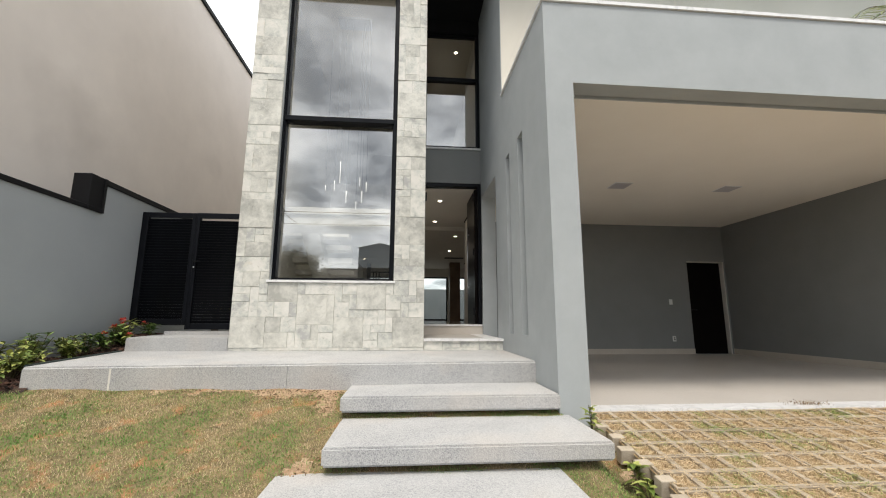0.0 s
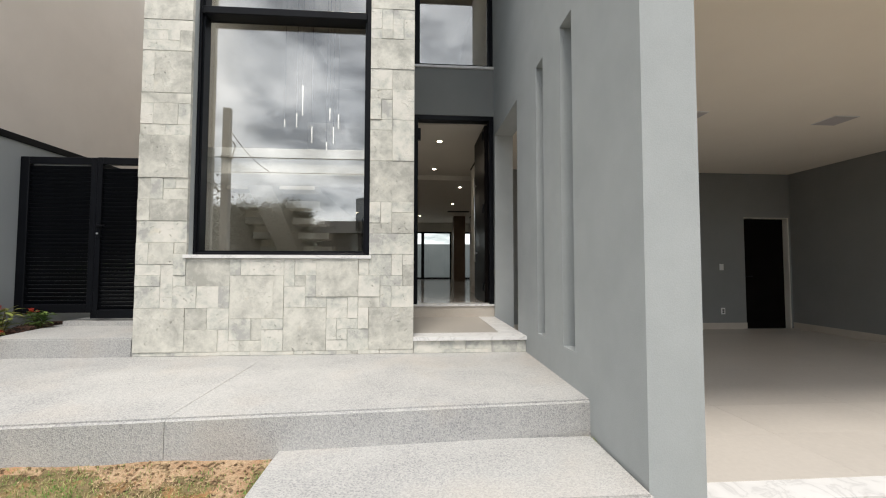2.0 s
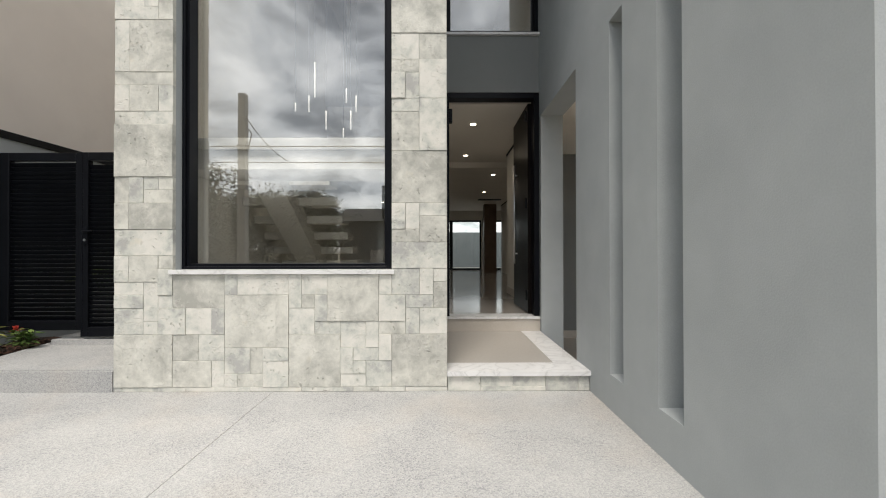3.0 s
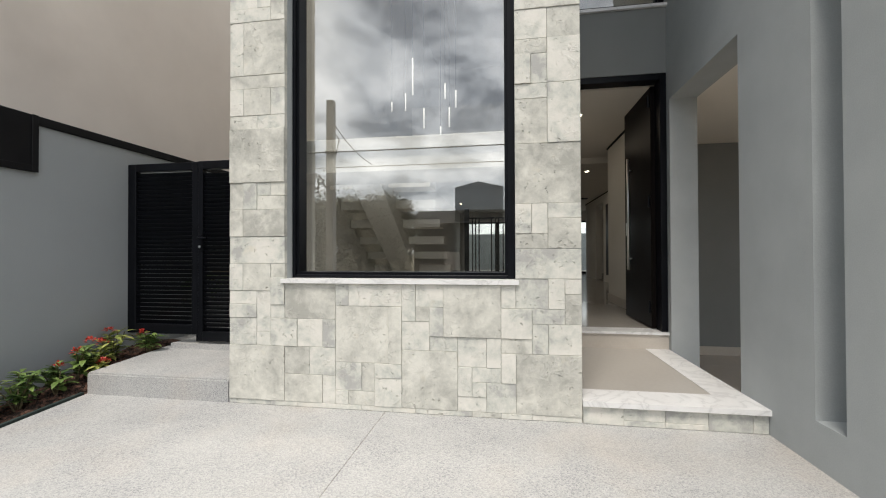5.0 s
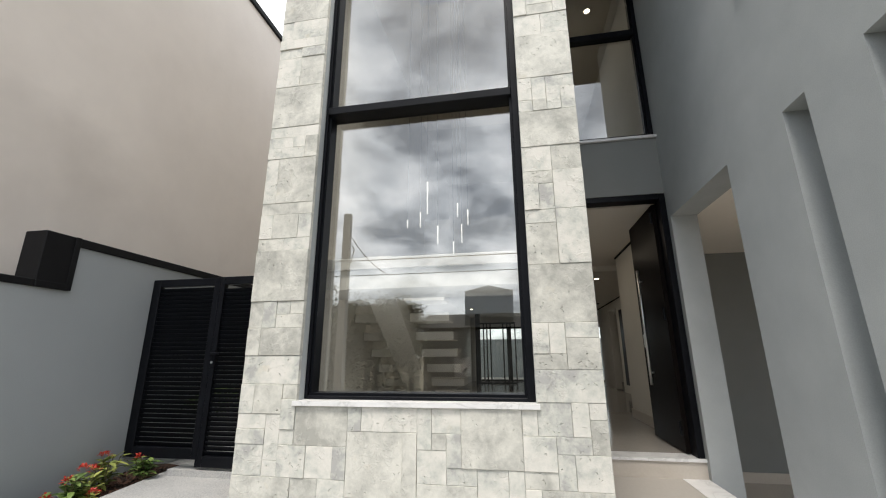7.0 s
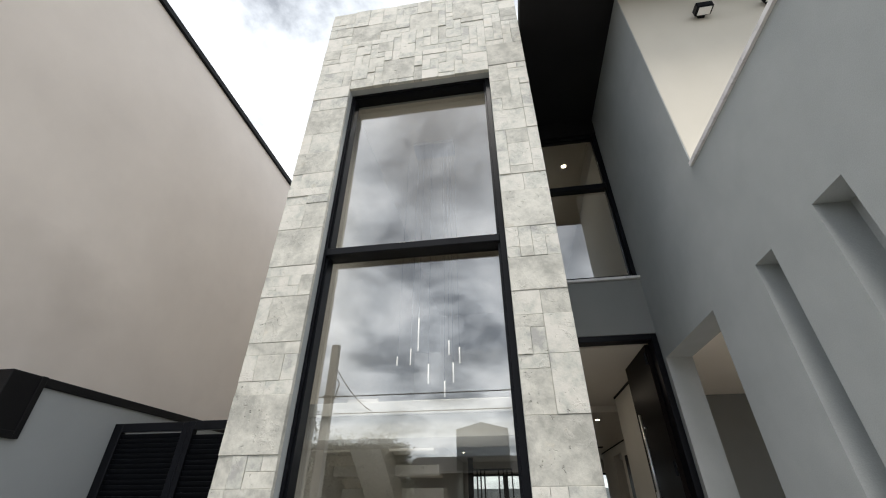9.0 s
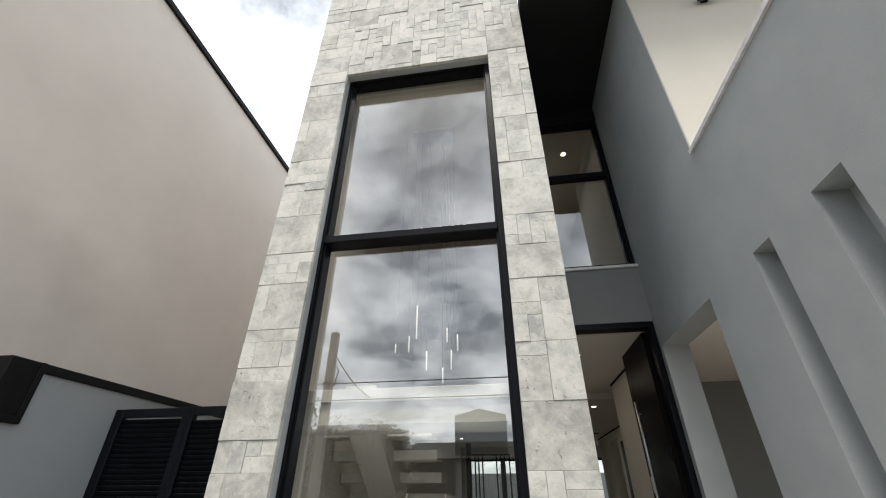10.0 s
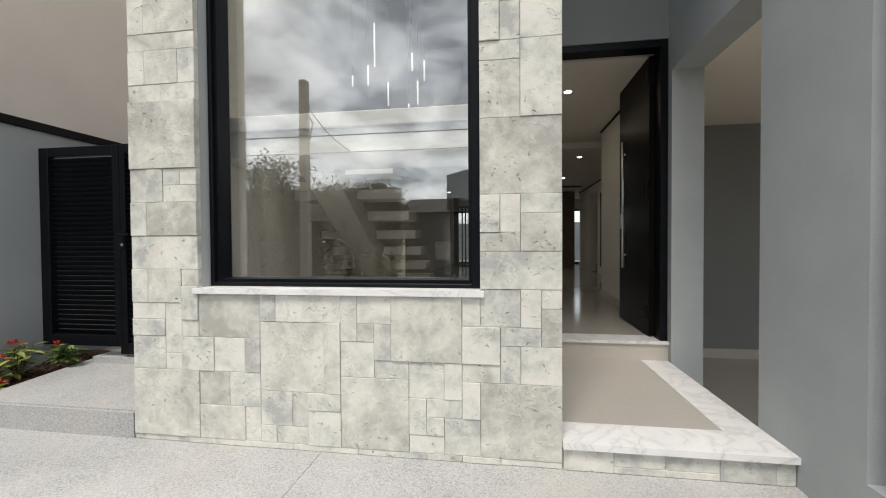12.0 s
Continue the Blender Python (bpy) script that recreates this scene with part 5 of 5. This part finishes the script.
LEFT_LOW = ((21, 25, 10, 12), (24, 25, 12, 14), (21, 24, 12, 14), (24, 25, 14, 16), (23, 24, 14, 16), (22, 23, 15, 16), (21, 22, 15, 16), (21, 23, 14, 15), (21, 25, 16, 20),
            (23, 25, 20, 21), (21, 23, 20, 21), (24, 25, 21, 23), (22, 24, 21, 23), (21, 22, 21, 23), (21, 25, 23, 24), (24, 25, 24, 28), (21, 24, 24, 28), (21, 22, 28, 30), (22, 25, 28, 29), (23, 25, 29, 30), (22, 23, 29, 30))
LEFT_HIGH = ((21, 25, 30, 31), (21, 25, 31, 35), (23, 25, 35, 36), (21, 23, 35, 38), (23, 25, 36, 38), (23, 25, 38, 39), (21, 23, 38, 39), (21, 25, 39, 40), (24, 25, 40, 42), (21, 24, 40, 42),
             (21, 25, 42, 45), (24, 25, 45, 48), (21, 24, 45, 48), (21, 25, 48, 52), (24, 25, 52, 54), (21, 24, 52, 54))
RIGHT_LOW = ((0, 4, 9, 11), (2, 4, 11, 12), (0, 2, 11, 13), (3, 4, 12, 14), (2, 3, 12, 14), (0, 2, 13, 14), (0, 4, 14, 18), (2, 4, 18, 21), (2, 4, 21, 22), (0, 2, 18, 22), (3, 4, 22, 24),
             (2, 3, 22, 24), (0, 2, 22, 25), (2, 4, 24, 25), (2, 4, 25, 27), (0, 2, 25, 27), (0, 4, 27, 30))
RIGHT_HIGH = ((2, 3, 30, 31), (3, 4, 30, 31), (3, 4, 31, 33), (2, 3, 31, 33), (0, 2, 32, 33), (1, 2, 30, 32), (0, 1, 30, 32), (0, 4, 33, 37), (0, 2, 37, 39), (2, 4, 37, 39), (1, 3, 40, 43),
              (3, 4, 42, 45), (3, 4, 39, 42), (0, 1, 39, 42), (0, 1, 42, 45), (1, 3, 43, 45), (1, 3, 39, 40), (1, 4, 45, 48), (0, 1, 45, 48), (1, 3, 48, 50), (2, 4, 50, 53))
HEAD = ((18, 22, 65, 69), (13, 17, 56, 60), (10, 14, 66, 70), (4, 8, 67, 71), (0, 4, 56, 60), (6, 10, 62, 63), (22, 24, 67, 69), (14, 18, 66, 67), (10, 11, 62, 64), (12, 13, 58, 60), (4, 5, 60, 63))
taken = np.zeros((COLS, ROWS_N), bool)
stones = []
for c0, c1, r0, r1 in FOOT + WAIST + CORNER + LEFT_LOW + LEFT_HIGH + RIGHT_LOW + RIGHT_HIGH + HEAD:
    if not taken[c0:c1, r0:r1].any():
        taken[c0:c1, r0:r1] = True
        stones.append((c0, c1, r0, r1))
SIZES = [(4, 4)] * 2 + [(4, 3)] + [(3, 4)] + [(2, 2)] * 8 + [(3, 2)] * 3 + [(2, 3)] * 3 + [(2, 1)] * 4 + [(1, 2)] * 4 + [(4, 2)] * 3 + [(1, 3)] * 2 + [(3, 1)] * 2 + [(1, 1)] * 2
srng = random.Random(23)
W_R0, W_R1 = 8, 56
for r in range(ROWS_N):
    for c in range(COLS):
        if taken[c, r] or (4 <= c < 21 and W_R0 + 1 <= r < W_R1 - 1):
            continue
        for w, h in srng.sample(SIZES, 14) + [(1, 1)]:
            if c + w > COLS or r + h > ROWS_N or taken[c:c + w, r:r + h].any():
                continue
            if r + h > W_R0 and r < W_R1 and (c < 4 < c + w or c < 21 < c + w):
                continue
            taken[c:c + w, r:r + h] = True
            stones.append((c, c + w, r, r + h))
            break
tower_front = bpy.data.objects["wall_tower_front"]
stone_cache = {}
def stone(x0, x1, z0, z1, proud, parent):
    """One cladding stone with chamfered rim, its face proud of the wall."""
    w, h, d = round(x1 - x0 - 0.0016, 4), round(z1 - z0 - 0.0016, 4), round(0.032 + proud, 3)
    if w < 0.012 or h < 0.012:
        return
    grey = srng.random() < (0.85 if w * h > 0.1 else 0.42 if w * h > 0.04 else 0.2)
    if (w, h, d, grey) not in stone_cache:
        bm = bmesh.new()
        c = 0.002
        back = [bm.verts.new(v) for v in ((-w / 2, 0, -h / 2), (w / 2, 0, -h / 2), (w / 2, 0, h / 2), (-w / 2, 0, h / 2))]
        rim = [bm.verts.new((v.co.x, -d + c, v.co.z)) for v in back]
        face = [bm.verts.new((v.co.x * (1 - 2 * c / w), -d, v.co.z * (1 - 2 * c / h))) for v in back]
        bm.faces.new(face)
        for k in range(4):
            bm.faces.new((back[k], back[(k + 1) % 4], rim[(k + 1) % 4], rim[k]))
            bm.faces.new((rim[k], rim[(k + 1) % 4], face[(k + 1) % 4], face[k]))
        bmesh.ops.recalc_face_normals(bm, faces=bm.faces)
        stone_cache[w, h, d, grey] = mesh_of("stone", bm, M_STONE_GREY if grey else M_STONE)
    ob = new("stone", stone_cache[w, h, d, grey])
    ob.parent = parent
    ob.location = ((x0 + x1) / 2, 0.033, (z0 + z1) / 2)
for c0, c1, r0, r1 in stones:
    xa, xb, za, zb = col_x(c1), col_x(c0), BASE + r0 * ROW_H, min(TOWER_TOP, BASE + r1 * ROW_H)
    proud = srng.choice((0.0, 0.001, 0.002, 0.004, 0.006, 0.010))
    if c0 >= 4 and c1 <= 21:
        if za < WIN_Z0 - 0.005 < zb:
            zb = WIN_Z0 - 0.005
        elif za < WIN_Z1 < zb:
            za = WIN_Z1
        elif za >= WIN_Z0 - 0.005 and zb <= WIN_Z1:
            continue
    stone(xa, xb, za, zb, proud, tower_front)
c = 0
while c < COLS:
    w = srng.choice((2, 3, 4, 5))
    stone(col_x(min(COLS, c + w)), col_x(c), 0.001, BASE, srng.choice((-0.002, 0.001, 0.004)), tower_front)
    c += w
porch_front = bpy.data.objects["floor_porch"]
x = 0.004
while x < 1.04:
    w = min(srng.choice((0.09, 0.14, 0.19, 0.24)), 1.048 - x)
    if srng.random() < 0.45:
        stone(x, x + w, 0.001, 0.116, 0.002, porch_front)
    else:
        stone(x, x + w, 0.001, 0.035, 0.002, porch_front)
        stone(x, x + w, 0.035, 0.116, 0.0, porch_front)
    x += w
